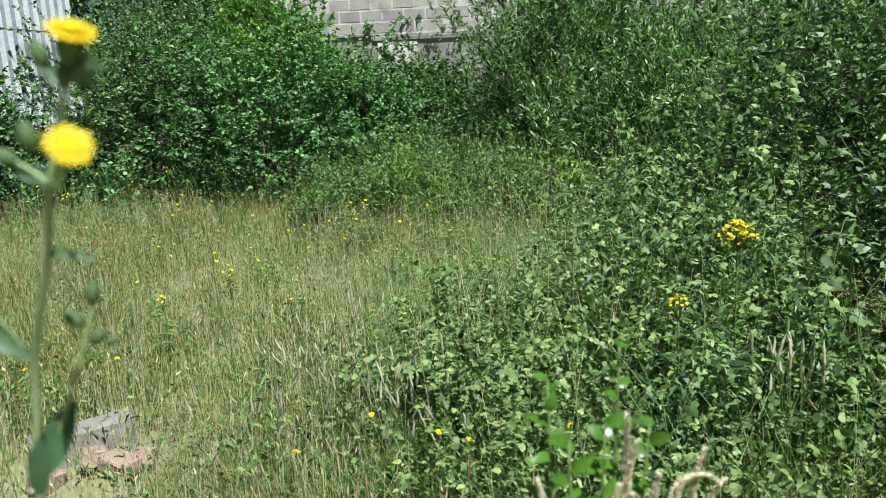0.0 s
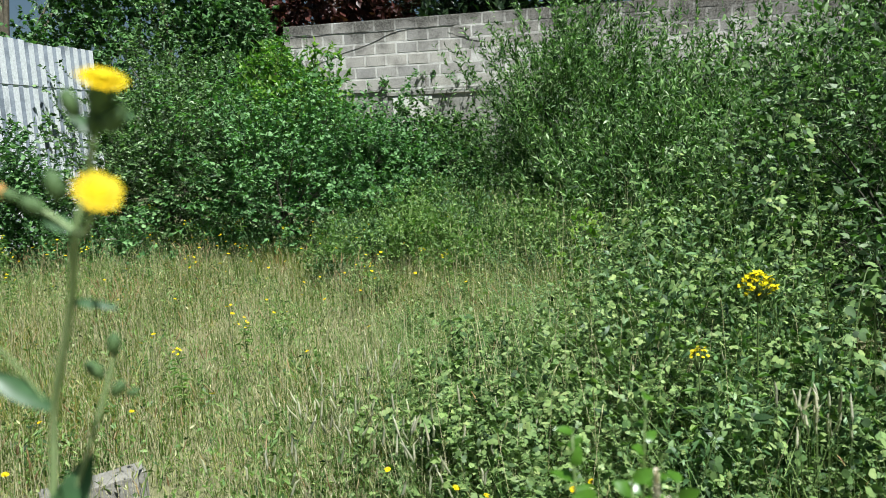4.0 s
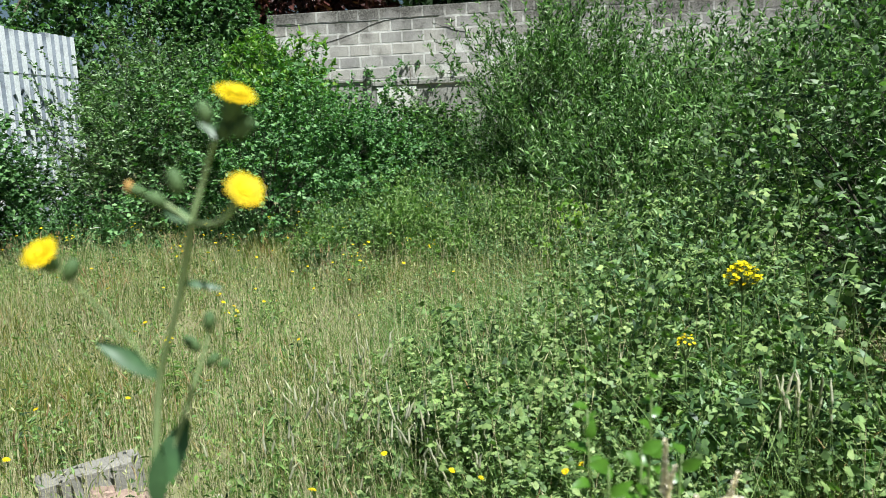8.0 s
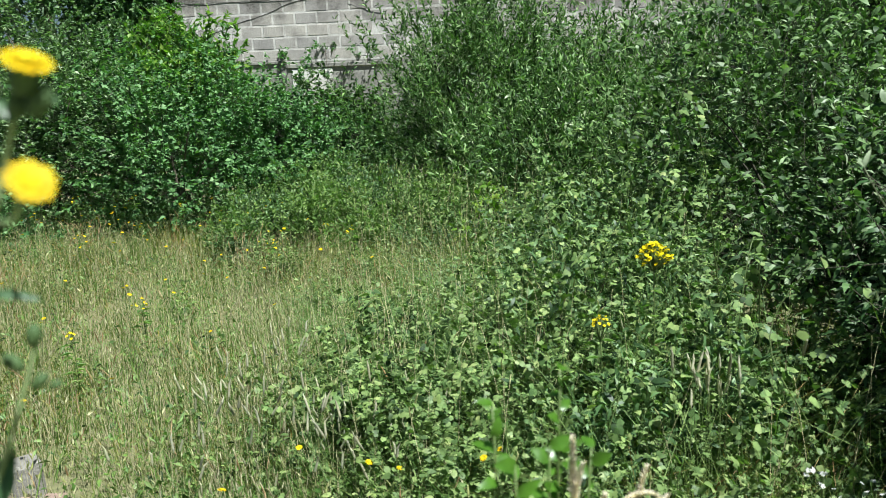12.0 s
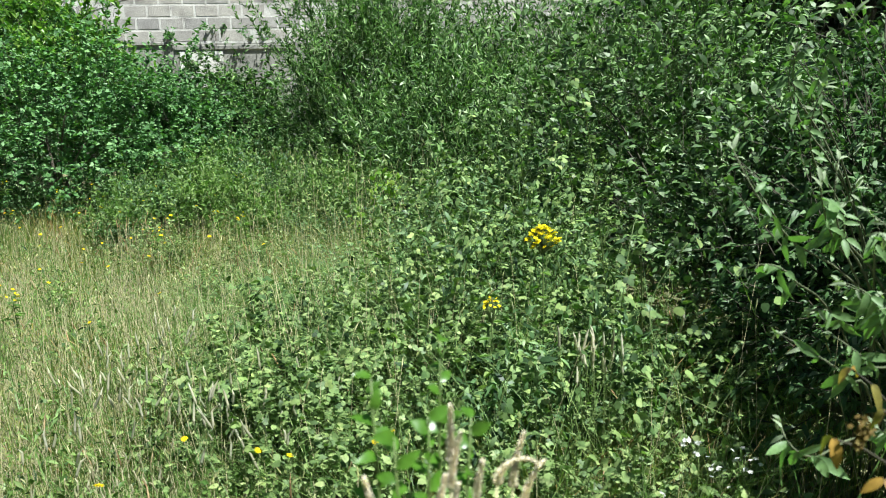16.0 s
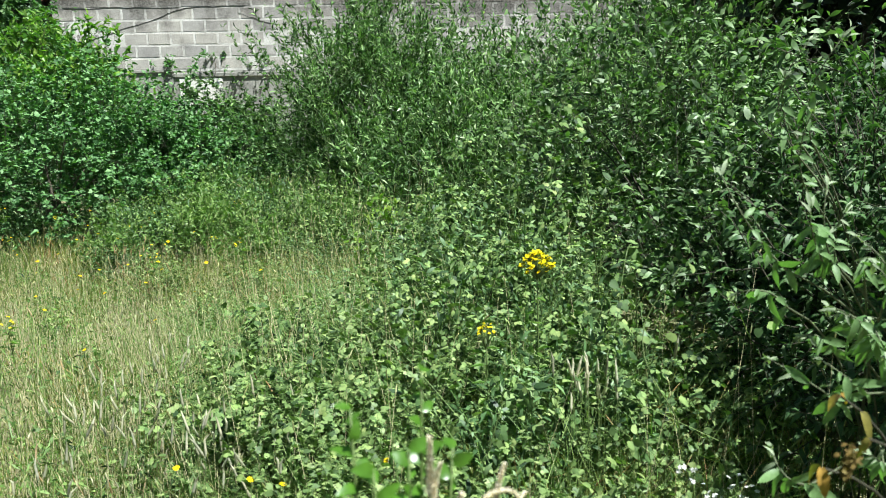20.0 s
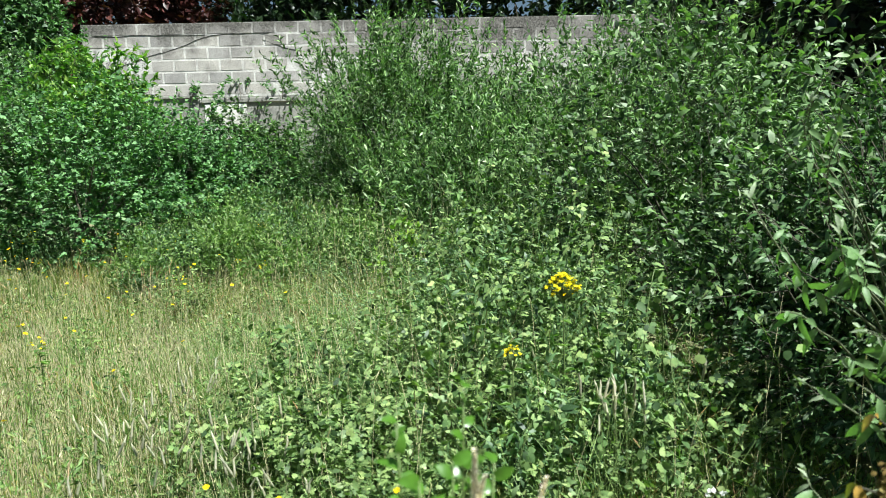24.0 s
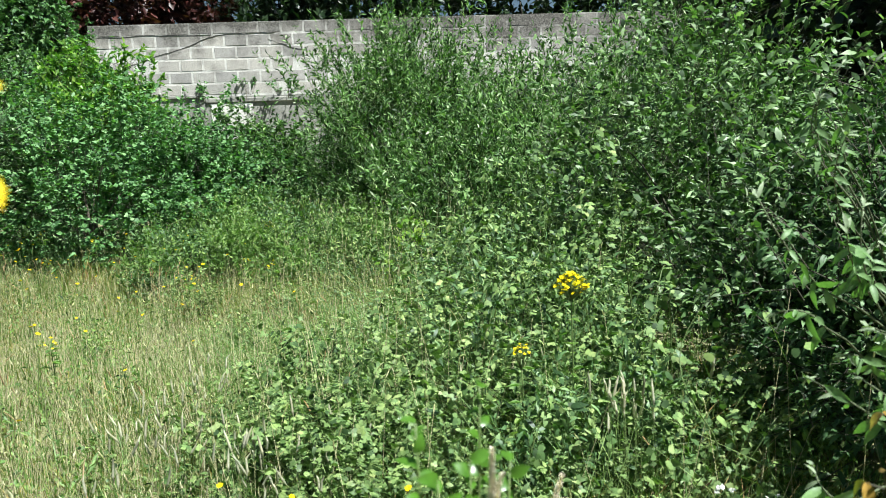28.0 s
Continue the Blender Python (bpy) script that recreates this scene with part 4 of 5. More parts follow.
stalks = thing("seeding_grass", 0, 0, 0, "straw-coloured seeding grass stalks across the meadow", "grass", "", "stuff")
child("stalks", mesh_of("stalks", SV, [SF], STRAW), stalks, "", "stuff")
child("seed_heads", mesh_of("seed_heads", HV, [HF], SEED), stalks, "", "stuff")
P = meadow_points(rng, 9000, -5.5, 0.9, 2.2, 9.0, 1.0)
spot = np.array([noise.noise(Vector((p[0] * 1.3, p[1] * 0.9, 71.0))) for p in P])
P = P[(spot > 0.28) | (rng.random(len(P)) < 0.05)]
(SV, SF), (HV, HF) = seed_heads(rng, P, rng.uniform(0.2, 0.45, len(P)), rng.uniform(0.04, 0.1, len(P)), 0.0035, 0.4)
sorrel = thing("sorrel", 0, 0, 0, "rusty brown seeding sorrel stalks in the meadow", "herb", "", "stuff")
child("stalks", mesh_of("stalks", SV, [SF], STRAW), sorrel, "", "stuff")
child("seed_heads", mesh_of("seed_heads", HV, [HF], RUST), sorrel, "", "stuff")
CLUMPS = [(-0.2, 2.86), (-0.13, 2.78), (0.05, 2.43), (0.16, 2.41), (0.1, 2.68), (-0.36, 2.64), (-0.01, 2.56), (0.26, 2.29), (-0.27, 3.14), (-0.34, 2.92), (-0.1, 3.4), (-0.07, 3.56), (0.13, 2.57), (0.34, 2.6), (-0.49, 2.41), (-0.18, 3.24)]
P = np.concatenate([np.stack([rng.normal(cx, 0.05, 6), rng.normal(cy, 0.06, 6), np.full(6, -0.03)], -1) for cx, cy in CLUMPS] + [meadow_points(rng, 22, 0.3, 1.6, 2.4, 4.2, 1.0)])
(SV, SF), (HV, HF) = seed_heads(rng, P, rng.uniform(0.34, 0.52, len(P)), rng.uniform(0.05, 0.09, len(P)), 0.0055, 0.25)
P2 = np.stack([rng.normal(1.16, 0.07, 20), rng.normal(1.9, 0.06, 20), np.full(20, -0.02)], -1)
(SV2, SF2), (HV2, HF2) = seed_heads(rng, P2, rng.uniform(0.64, 0.78, len(P2)), rng.uniform(0.05, 0.085, len(P2)), 0.0052, 0.1)
SV, SF, HV, HF = np.concatenate([SV, SV2]), np.concatenate([SF, SF2 + len(SV)]), np.concatenate([HV, HV2]), np.concatenate([HF, HF2 + len(HV)])
silver = thing("silver_grass", 0, 0, 0, "tall grass with pale silvery seed heads among brambles", "grass", "", "stuff")
child("stalks", mesh_of("stalks", SV, [SF], STEM), silver, "", "stuff")
child("seed_heads", mesh_of("seed_heads", HV, [HF], SILVER), silver, "", "stuff")

fogrng = np.random.default_rng(77)
P = meadow_points(fogrng, 10000, -5.0, 0.5, 1.9, 7.0, 1.3)
spot = np.array([noise.noise(Vector((p[0] * 1.9, p[1] * 1.2, 57.0))) + 0.5 * noise.noise(Vector((p[0] * 6.0, p[1] * 4.0, 15.0))) for p in P])
P = P[spot > 0.3]
fog_stems, fog_heads = seed_heads(fogrng, P, fogrng.uniform(0.2, 0.36, len(P)), fogrng.uniform(0.03, 0.055, len(P)), 0.0034, 0.2)
fog = thing("soft_grass", 0, 0, 0, "soft pinkish buff seeding grass in patches over the meadow", "grass", "", "stuff")
child("stalks", mesh_of("stalks", fog_stems[0], [fog_stems[1]], STRAW), fog, "", "stuff")
child("seed_heads", mesh_of("seed_heads", fog_heads[0], [fog_heads[1]], FOG), fog, "", "stuff")


P = meadow_points(rng, 7000, 0.0, 2.8, 1.7, 6.0, 1.1)
tuft = np.array([noise.noise(Vector((p[0] * 2.1, p[1] * 2.1, 31.0))) for p in P])
P = P[tuft > 0.02]
P = P[(P[:, 0] < 1.45) | ((P[:, 1] > 3.4) & (P[:, 0] < 1.8))]
P = np.concatenate([P, meadow_points(rng, 6500, -0.2, 1.0, 2.0, 3.6, 1.0), meadow_points(rng, 8000, -0.1, 1.5, 3.4, 6.8, 1.0), meadow_points(rng, 5000, 0.0, 1.3, 1.9, 4.5, 1.0), meadow_points(rng, 12000, -4.5, 1.5, 6.6, 9.3, 1.0)])
V, F = blades(rng, P, (0.21 + 0.2 * np.clip(P[:, 0], 0, 3)) * rng.uniform(0.4, 1.35, len(P)), rng.uniform(0.0018, 0.0042, len(P)), rng.uniform(0.1, 0.95, len(P)), 2.4)
P2 = np.concatenate([meadow_points(rng, 200, 0.0, 1.7, 1.9, 6.0, 1.0), meadow_points(rng, 200, 0.3, 2.0, 5.5, 8.6, 1.0), meadow_points(rng, 260, -0.4, 0.8, 2.4, 4.2, 1.0)])
(SV, SF), (HV, HF) = seed_heads(rng, P2, (0.5 + 0.2 * np.clip(P2[:, 0], 0, 3)) * rng.uniform(0.6, 1.2, len(P2)), rng.uniform(0.02, 0.05, len(P2)), 0.003, 0.35)
dead = thing("dead_stalks", 0, 0, 0, "thin dry straw stalks sticking out of brambles", "grass", "", "stuff")
child("stalks", mesh_of("stalks", SV, [SF], STRAW), dead, "", "stuff")
child("seed_heads", mesh_of("seed_heads", HV, [HF], SEED), dead, "", "stuff")
tagged(new("tall_grass", mesh_of("tall_grass", V, F, GRASS)), "tall thin grass growing up through brambles", "grass", "", "stuff")
P = np.concatenate([meadow_points(rng, 8000, -0.1, 1.35, 1.9, 5.0, 1.0), meadow_points(rng, 4500, -5.5, 1.5, 7.2, 9.4, 0.8)])
V, F = blades(rng, P, (0.36 + 0.22 * np.clip(P[:, 0], 0, 3)) * rng.uniform(0.4, 1.3, len(P)), rng.uniform(0.0022, 0.005, len(P)), rng.uniform(0.05, 0.7, len(P)), 3.0)
tagged(new("rank_grass", mesh_of("rank_grass", V, F, GREENGRASS)), "rank green grass between brambles and weeds", "grass", "", "stuff")


plumes = thing("plume_grass", 1.15, 9.05, 0, "tuft of tall grass with feathery buff plumes", "grass")
P = np.stack([rng.normal(0, 0.13, 70), rng.normal(0, 0.13, 70), np.full(70, -0.02)], -1)
(SV, SF), (HV, HF) = seed_heads(rng, P, rng.uniform(0.42, 0.72, 70), rng.uniform(0.1, 0.17, 70), 0.012, 0.35)
child("stalks", mesh_of("stalks", SV, [SF], STRAW), plumes, "", "stuff")
child("seed_heads", mesh_of("seed_heads", HV, [HF], SEED), plumes, "", "stuff")


# ---- flowers in the meadow ----
def petals(rng, n, r, wide, lift, rings=2):
    """A flat head of strap petals round a small middle."""
    Vs, Fs, k = [], [], 0
    for ring in range(rings):
        a = np.linspace(0, 2 * np.pi, n, endpoint=False) + ring * 0.3 + rng.uniform(-0.1, 0.1, n)
        s = 1 - 0.28 * ring
        D = np.stack([np.cos(a), np.sin(a), np.full(n, lift + 0.25 * ring)], -1)
        P = np.zeros((n, 3)) + np.array([0, 0, 0.001 * ring])
        V, F = leaf_arrays(P, D, np.tile([[0, 0, 1.0]], (n, 1)), np.full(n, r * s) * rng.uniform(0.9, 1.05, n), np.full(n, wide * s), "oval")
        Vs.append(V), Fs.append(F + k)
        k += len(V)
    return np.concatenate(Vs), np.concatenate(Fs)


def knob(r, h, seg=7):
    bm = bmesh.new()
    bmesh.ops.create_uvsphere(bm, u_segments=seg, v_segments=5, radius=r)
    for v in bm.verts:
        v.co.z *= h / r
    return bm


frng = np.random.default_rng(12)
hawk = thing("yellow_hawkbit", -0.13, 5.45, 0, "thin-stemmed yellow hawkbit flower in the grass", "flower", "meadow flowers")
SV, SF = tube(curve3((0, 0, -0.05), (0.01, 0, 0.26), (0.0, 0.01, 0.505), 6), [0.0016, 0.0012], 4)
child("stem", mesh_of("stem", SV, SF, STEM), hawk)
PV, PF = petals(frng, 11, 0.0145, 0.008, 0.25)
head = child("flower_head", mesh_of("flower_head", PV, [PF], YELLOW), hawk, "bright yellow petals")
head.location, head.rotation_euler = (0, 0.01, 0.51), (0.35, 0.1, 0)
HAWK = [(-0.62, 4.86), (-0.91, 5.28), (-0.9, 4.35), (-1.15, 3.7), (-1.36, 4.14), (-1.03, 3.05), (-0.69, 2.9), (-0.09, 2.32), (0.45, 5.16), (-0.06, 5.21), (-0.22, 5.12), (-0.46, 3.97), (-2.04, 5.94),
        (-1.45, 7.63), (0.13, 9.34), (-1.71, 8.23), (-1.4, 2.96), (-1.23, 2.47), (-3.59, 7.51)]
HAWK += [(-1.51, 7.76), (-1.69, 8.14)] + [(float(frng.uniform(-3.6, 0.3)), float(3.6 + 5.2 * frng.random() ** 0.6)) for _ in range(125)] + [(float(frng.uniform(-0.2, 0.6)), float(frng.uniform(1.9, 2.3))) for _ in range(5)]
for hx, hy in HAWK:
    m = pose(hx, hy, 0, frng.uniform(-8, 8), frng.uniform(-8, 8), frng.uniform(0, 360)) @ Matrix.Scale(float(frng.uniform(0.75, 1.1)), 4)
    copy_thing(hawk, m)


def ragwort(x, y, h, heads, spread, seed, size=0.0092):
    r = np.random.default_rng(seed)
    root = thing("ragwort", x, y, 0, "ragwort stalk with a flat golden yellow flower cluster", "flower", "ragwort plants")
    V, F = tube(curve3((0, 0, -0.04), (0.02, 0.01, h * 0.5), (0, 0, h - 0.05), 8), [0.004, 0.0025], 5)
    child("stem", mesh_of("stem", V, F, STEM), root)
    n = 26
    P = np.stack([np.zeros(n), np.zeros(n), r.uniform(0.15 * h, 0.9 * h, n)], -1)
    a = r.uniform(0, 6.28, n)
    V, F = leaf_arrays(P, np.stack([np.cos(a), np.sin(a), 0.4 + 0 * a], -1), np.tile([[0, 0, 1.0]], (n, 1)), r.uniform(0.04, 0.08, n), r.uniform(0.012, 0.022, n), "lance", 0.3)
    child("foliage", mesh_of("foliage", V, [F], WEED), root)
    PV, PF = petals(r, 9, size, size * 0.62, 0.15, 2)
    flower = mesh_of("flower_head", PV, [PF], GOLD)
    stalks = []
    for k in range(heads):
        a, q = r.uniform(0, 6.28), spread * math.sqrt(r.uniform(0.02, 1))
        c = (q * math.cos(a), q * math.sin(a), h - 0.8 * q * q / spread + spread * r.uniform(-0.35, 0.25))
        f = child("flower_head", flower, root)
        f.location, f.rotation_euler = c, (r.uniform(0.0, 0.75), r.uniform(-0.35, 0.35), r.uniform(0, 6))
        stalks.append(c)
    C = np.array(stalks)
    V, F = rods(np.tile([[0, 0, h - 0.09]], (heads, 1)), C, 0.0012, 0.0008)
    child("branchlet", mesh_of("branchlet", V, [F], STEM), root, "", "stuff")
    return root


for k, (rx, ry, rh, n, s) in enumerate(((1.2, 2.39, 0.985, 105, 0.06), (0.972, 2.31, 0.78, 38, 0.03), (-1.14, 4.04, 0.42, 7, 0.03), (-3.55, 11.2, 0.75, 14, 0.07), (-2.66, 8.9, 0.79, 16, 0.07), (-1.59, 8.4, 0.63, 12, 0.06),
                                        (-2.2, 8.65, 0.62, 12, 0.06), (-2.7, 7.0, 0.6, 8, 0.05), (0.45, 5.9, 0.55, 8, 0.05), (-0.2, 6.4, 0.45, 9, 0.09), (-0.9, 4.6, 0.42, 8, 0.05), (-3.5, 7.2, 0.6, 9, 0.06), (-4.0, 8.2, 0.62, 9, 0.05), (-1.1, 8.3, 0.55, 8, 0.05), (-0.25, 8.3, 0.5, 7, 0.05), (0.6, 8.1, 0.62, 8, 0.05), (-3.2, 6.6, 0.45, 7, 0.05), (0.3, 7.0, 0.42, 7, 0.05), (-1.9, 7.4, 0.42, 6, 0.05))):
    ragwort(rx, ry, rh, n, s, 200 + k, 0.0062 if k == 1 else 0.0092)

umbel = thing("white_umbel", -2.89, 8.18, 0, "white wild carrot umbel on a thin stalk", "flower")
V, F = tube(curve3((0, 0, -0.04), (0.02, 0, 0.3), (0, 0, 0.50), 7), [0.003, 0.002], 5)
child("stem", mesh_of("stem", V, F, STEM), umbel)
r = np.random.default_rng(3)
a, q = r.uniform(0, 6.28, 60), 0.045 * np.sqrt(r.random(60))
P = np.stack([q * np.cos(a), q * np.sin(a), 0.51 - 2 * q ** 2], -1)
V, F = leaf_arrays(P, np.stack([np.cos(a), np.sin(a), 0.2 + 0 * a], -1), np.tile([[0, 0, 1.0]], (60, 1)), np.full(60, 0.012), np.full(60, 0.011), "round")
child("flower_head", mesh_of("flower_head", V, [F], WHITE), umbel)

for k, (bx, by, bz) in enumerate(((1.29, 1.615, 0.51), (1.41, 1.57, 0.47), (1.36, 1.6, 0.42), (1.18, 1.62, 0.36))):
    spray = thing("bramble_blossom", bx, by, 0, "white bramble blossom spray low among leaves", "flower", "bramble blossoms")
    V, F = tube(curve3((0, 0, 0.0), (0.03, 0.02, bz * 0.6), (0, 0, bz), 6), [0.003, 0.0015], 5)
    child("cane", mesh_of("cane", V, F, STEM), spray)
    PV, PF = petals(frng, 5, 0.0075, 0.0065, 0.15, 1)
    fm = mesh_of("blossom", PV, [PF], WHITE)
    for j in range(13):
        b = child("blossom", fm, spray)
        b.location = (frng.uniform(-0.03, 0.03), frng.uniform(-0.03, 0.03), bz + frng.uniform(-0.025, 0.03))
        b.rotation_euler = (frng.uniform(0, 0.9), frng.uniform(-0.5, 0.5), frng.uniform(0, 6))
    V, F = rods(np.tile([[0, 0, bz - 0.05]], (13, 1)), np.array([c.location for c in spray.children if c.name.startswith("blossom")]), 0.001, 0.0008)
    child("branchlet", mesh_of("branchlet", V, [F], STEM), spray, "", "stuff")

# ---- timber and bricks in the grass ----
beam = new("old_timber", None)
tagged(beam, "grey weathered timber end half buried in grass", "timber")
beam.matrix_world = pose(-1.25, 3.11, 0.065, 0, -3, 28)
bm = bmesh.new()
box(bm, -0.21, 0.19, -0.06, 0.06, -0.12, 0.07, 0.01)
bmesh.ops.subdivide_edges(bm, edges=[e for e in bm.edges if e.calc_length() > 0.2], cuts=6)
for v in bm.verts:
    v.co += Vector((0, 0.006, 0.008)) * noise.noise(v.co * 14)
part("plank", bm, TIMBER, beam)
for k, (bx, by, bz, rz, cut) in enumerate(((-1.17, 2.97, 0.035, 20, 0.10), (-1.05, 2.90, 0.03, -35, 0.14), (-1.32, 2.86, 0.0, 70, 0.12), (-0.98, 2.97, 0.0, 5, 0.09))):
    bm = bmesh.new()
    box(bm, -cut / 2, cut / 2, -0.05, 0.05, -0.033, 0.033, 0.006)
    bmesh.ops.subdivide_edges(bm, edges=bm.edges[:], cuts=1)
    for v in bm.verts:
        v.co += Vector((noise.noise(v.co * 20 + Vector((k, 0, 0))), noise.noise(v.co * 20 + Vector((0, k, 5))), 0)) * 0.012
    br = part("broken_brick", bm, BRICKM, None)
    br.matrix_world = pose(bx, by, bz + 0.02, 8 * k - 10, 6, rz)
    tagged(br, "broken pink brick lying in the grass", "brick", "brick rubble")
for k in range(9):
    bm = bmesh.new()
    bmesh.ops.create_icosphere(bm, subdivisions=2, radius=float(frng.uniform(0.02, 0.045)))
    for v in bm.verts:
        v.co *= 1 + 0.5 * noise.noise(v.co * 30 + Vector((k * 5, 0, 0)))
        v.co.z *= 0.6
    st = part("stone", bm, STONE, None)
    st.matrix_world = pose(float(frng.uniform(-1.5, -0.7)), float(frng.uniform(2.5, 3.1)), 0.012, 0, 0, k * 40)
    tagged(st, "pale rubble stone in thin grass", "stone", "rubble stones")


# ---- buddleia beside the camera's view: long soft leaves in pairs ----
def long_leaf(length, width, droop, seed=0):
    """A long pointed leaf with a folded midrib, drooping towards its tip."""
    n, V, F = 7, [], []
    for k in range(n):
        t = k / (n - 1)
        w = width / 2 * (math.sin(math.pi * min(1, t * 0.92 + 0.08)) ** 0.8) * (1 if k < n - 1 else 0.02)
        x, z = length * t, -droop * length * t * t
        wav = 0.06 * width * math.sin(k * 2.1 + seed)
        V += [(x, -w, z + 0.16 * width + wav), (x, 0, z), (x, w, z + 0.16 * width - wav)]
    for k in range(n - 1):
        a = 3 * k
        F += [(a, a + 3, a + 4, a + 1), (a + 1, a + 4, a + 5, a + 2)]
    return np.array(V), np.array(F)


LONG = [long_leaf(0.078, 0.029, d, k) for k, d in enumerate((0.5, 0.8, 1.1))]
BUD_LEAVES = [mesh_of("leaf", v, [f], BUDDLEIA) for v, f in LONG]
TIP_LEAVES = [mesh_of("leaf", v * np.array([0.62, 0.44, 0.45]), [f], FELT) for v, f in LONG]


def along(d, n):
    """A turn that lays +x along d with +z near n."""
    x = Vector(d).normalized()
    y = Vector(n).cross(x).normalized()
    return Matrix((x, y, x.cross(y))).transposed().to_4x4()


buddleia = thing("buddleia", 2.5, 2.05, 0, "buddleia bush with long felted grey-green leaves", "shrub")
brng = np.random.default_rng(31)
STOOL = np.array([2.5, 2.05, 0.0])
# the tip of each cane and a point that it passes on its way there
SPRAYS = [((1.088, 1.332, 1.342), (1.257, 1.315, 1.129)), ((1.324, 1.286, 1.314), (1.393, 1.322, 1.129)), ((1.265, 1.268, 1.271), (1.36, 1.32, 1.14)), ((1.297, 1.139, 1.183), (1.41, 1.25, 1.1)), ((1.382, 1.288, 1.25), (1.46, 1.36, 1.1)),
          ((1.114, 1.299, 1.095), (1.249, 1.297, 1.05)), ((1.078, 1.156, 0.999), (1.17, 1.06, 0.92)), ((1.016, 1.073, 0.865), (1.07, 1.03, 0.8)), ((1.512, 1.456, 1.632), (1.548, 1.566, 1.394)), ((1.603, 1.65, 1.643), (1.62, 1.72, 1.42)),
          ((1.567, 1.69, 1.552), (1.66, 1.75, 1.36)), ((1.136, 1.067, 1.112), (1.27, 1.1, 1.03)), ((1.252, 1.061, 1.035), (1.36, 1.14, 0.98)), ((1.159, 1.163, 1.033), (1.29, 1.2, 0.98)), ((1.2, 1.02, 0.84), (1.33, 1.1, 0.76)),
          ((1.48, 1.5, 1.46), (1.6, 1.62, 1.25)),
          ((1.167, 1.112, 1.106), (1.247, 1.078, 1.045)), ((1.198, 1.044, 1.093), (1.245, 1.025, 0.995)), ((1.131, 1.082, 1.014), (1.207, 1.046, 0.95)), ((1.23, 1.07, 1.19), (1.281, 1.057, 1.091)), ((1.271, 1.156, 1.227), (1.337, 1.127, 1.113)), ((1.132, 0.946, 1.057), (1.175, 0.924, 0.958))]
for k, (tip, past) in enumerate(SPRAYS):
    tip, past = np.array(tip) + (0.02, 0, 0) - STOOL, np.array(past) + (0.02, 0, 0) - STOOL
    root_pt = np.array([brng.uniform(-0.35, -0.05), brng.uniform(-0.35, -0.05), 0.05])
    low = curve3(root_pt, root_pt * 0.6 + past * np.array([0.4, 0.4, 0.75]), past, 9)
    high = curve3(past, past + (past - low[-2]) * 0.9 + np.array([0, 0, 0.03]), tip, 9)
    C = np.concatenate([low, high[1:]])
    V, F = tube(C, [0.004, 0.0023, 0.0012], 6)
    cane = child("cane", mesh_of("cane", V, F, PALESTEM), buddleia)
    for j in range(8, len(C)):
        ax = Vector(C[j] - C[j - 1]).normalized()
        across = ax.cross(Vector((0.55, 0.5, 0.3))).normalized() if j % 2 else ax.cross(Vector((0, 0, 1))).normalized()
        late = max(0.0, (j - 12) / 4.0)
        for sgn in (1, -1):
            if brng.random() < 0.22:
                continue
            way = across * sgn * (0.75 - 0.35 * late) + ax * (0.3 + 0.7 * late) + Vector(brng.normal(size=3)) * 0.28 - Vector((0, 0, (0.2 + 0.9 * float(brng.random())) * (1 - late)))
            me = TIP_LEAVES[(j + k) % 3] if late > 0.35 else BUD_LEAVES[(j + k + (sgn > 0)) % 3]
            lf = child("leaf", me, cane)
            sc = float(brng.uniform(0.75, 1.15)) * (1.05 - 0.25 * late)
            lf.matrix_local = Matrix.Translation(C[j]) @ along(way, Vector((-0.45, -0.45, 0.6)) + Vector(brng.normal(size=3)) * 0.45) @ Matrix.Scale(sc * float(brng.choice((0.3, 0.4, 0.48, 0.66))), 4)
    d = Vector(C[-1] - C[-2]).normalized()
    for j in range(4):
        lf = child("leaf", TIP_LEAVES[j % 3], cane)
        lf.matrix_local = Matrix.Translation(C[-1]) @ along(d + Vector(brng.normal(size=3)) * 0.3, (-0.4, -0.4, 0.8)) @ Matrix.Scale(float(brng.uniform(0.45, 0.8)), 4)
p, out = crown_twigs(brng, 1800, (0.54, 0.54), 1.5, 0.1, 0.42, 2.2, 9, 0.04, 0.6, 0.7)
(V, F), (A, B) = leafy(brng, p, out, 0.22, 0.5, 0.4, 15, 0.045, 0.015, "blade", 0.45, 0.4, 0.3)
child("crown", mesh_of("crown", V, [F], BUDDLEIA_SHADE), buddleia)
V, F = rods(A, B, 0.003, 0.0015)
child("brushwood", mesh_of("brushwood", V, [F], TWIG), buddleia, "", "stuff")
# bush mostly out of view, added to shade the low growth beside it
shade_bush = thing("buddleia", 2.28, 1.18, 0, "dense buddleia bush with narrow grey-green leaves, added for its shade", "shrub")
p, out = crown_twigs(brng, 1300, (0.52, 0.47), 1.65, 0.25, 0.4, 2.2, 12, -0.1, 0.6, 0.8)
(V, F), (A, B) = leafy(brng, p, out, 0.22, 0.5, 0.4, 14, 0.06, 0.018, "blade", 0.45, 0.4, 0.3)
child("crown", mesh_of("crown", V, [F], BUDDLEIA_SHADE), shade_bush)
V, F = rods(A, B, 0.0025, 0.0012)
child("brushwood", mesh_of("brushwood", V, [F], PALESTEM), shade_bush, "", "stuff")
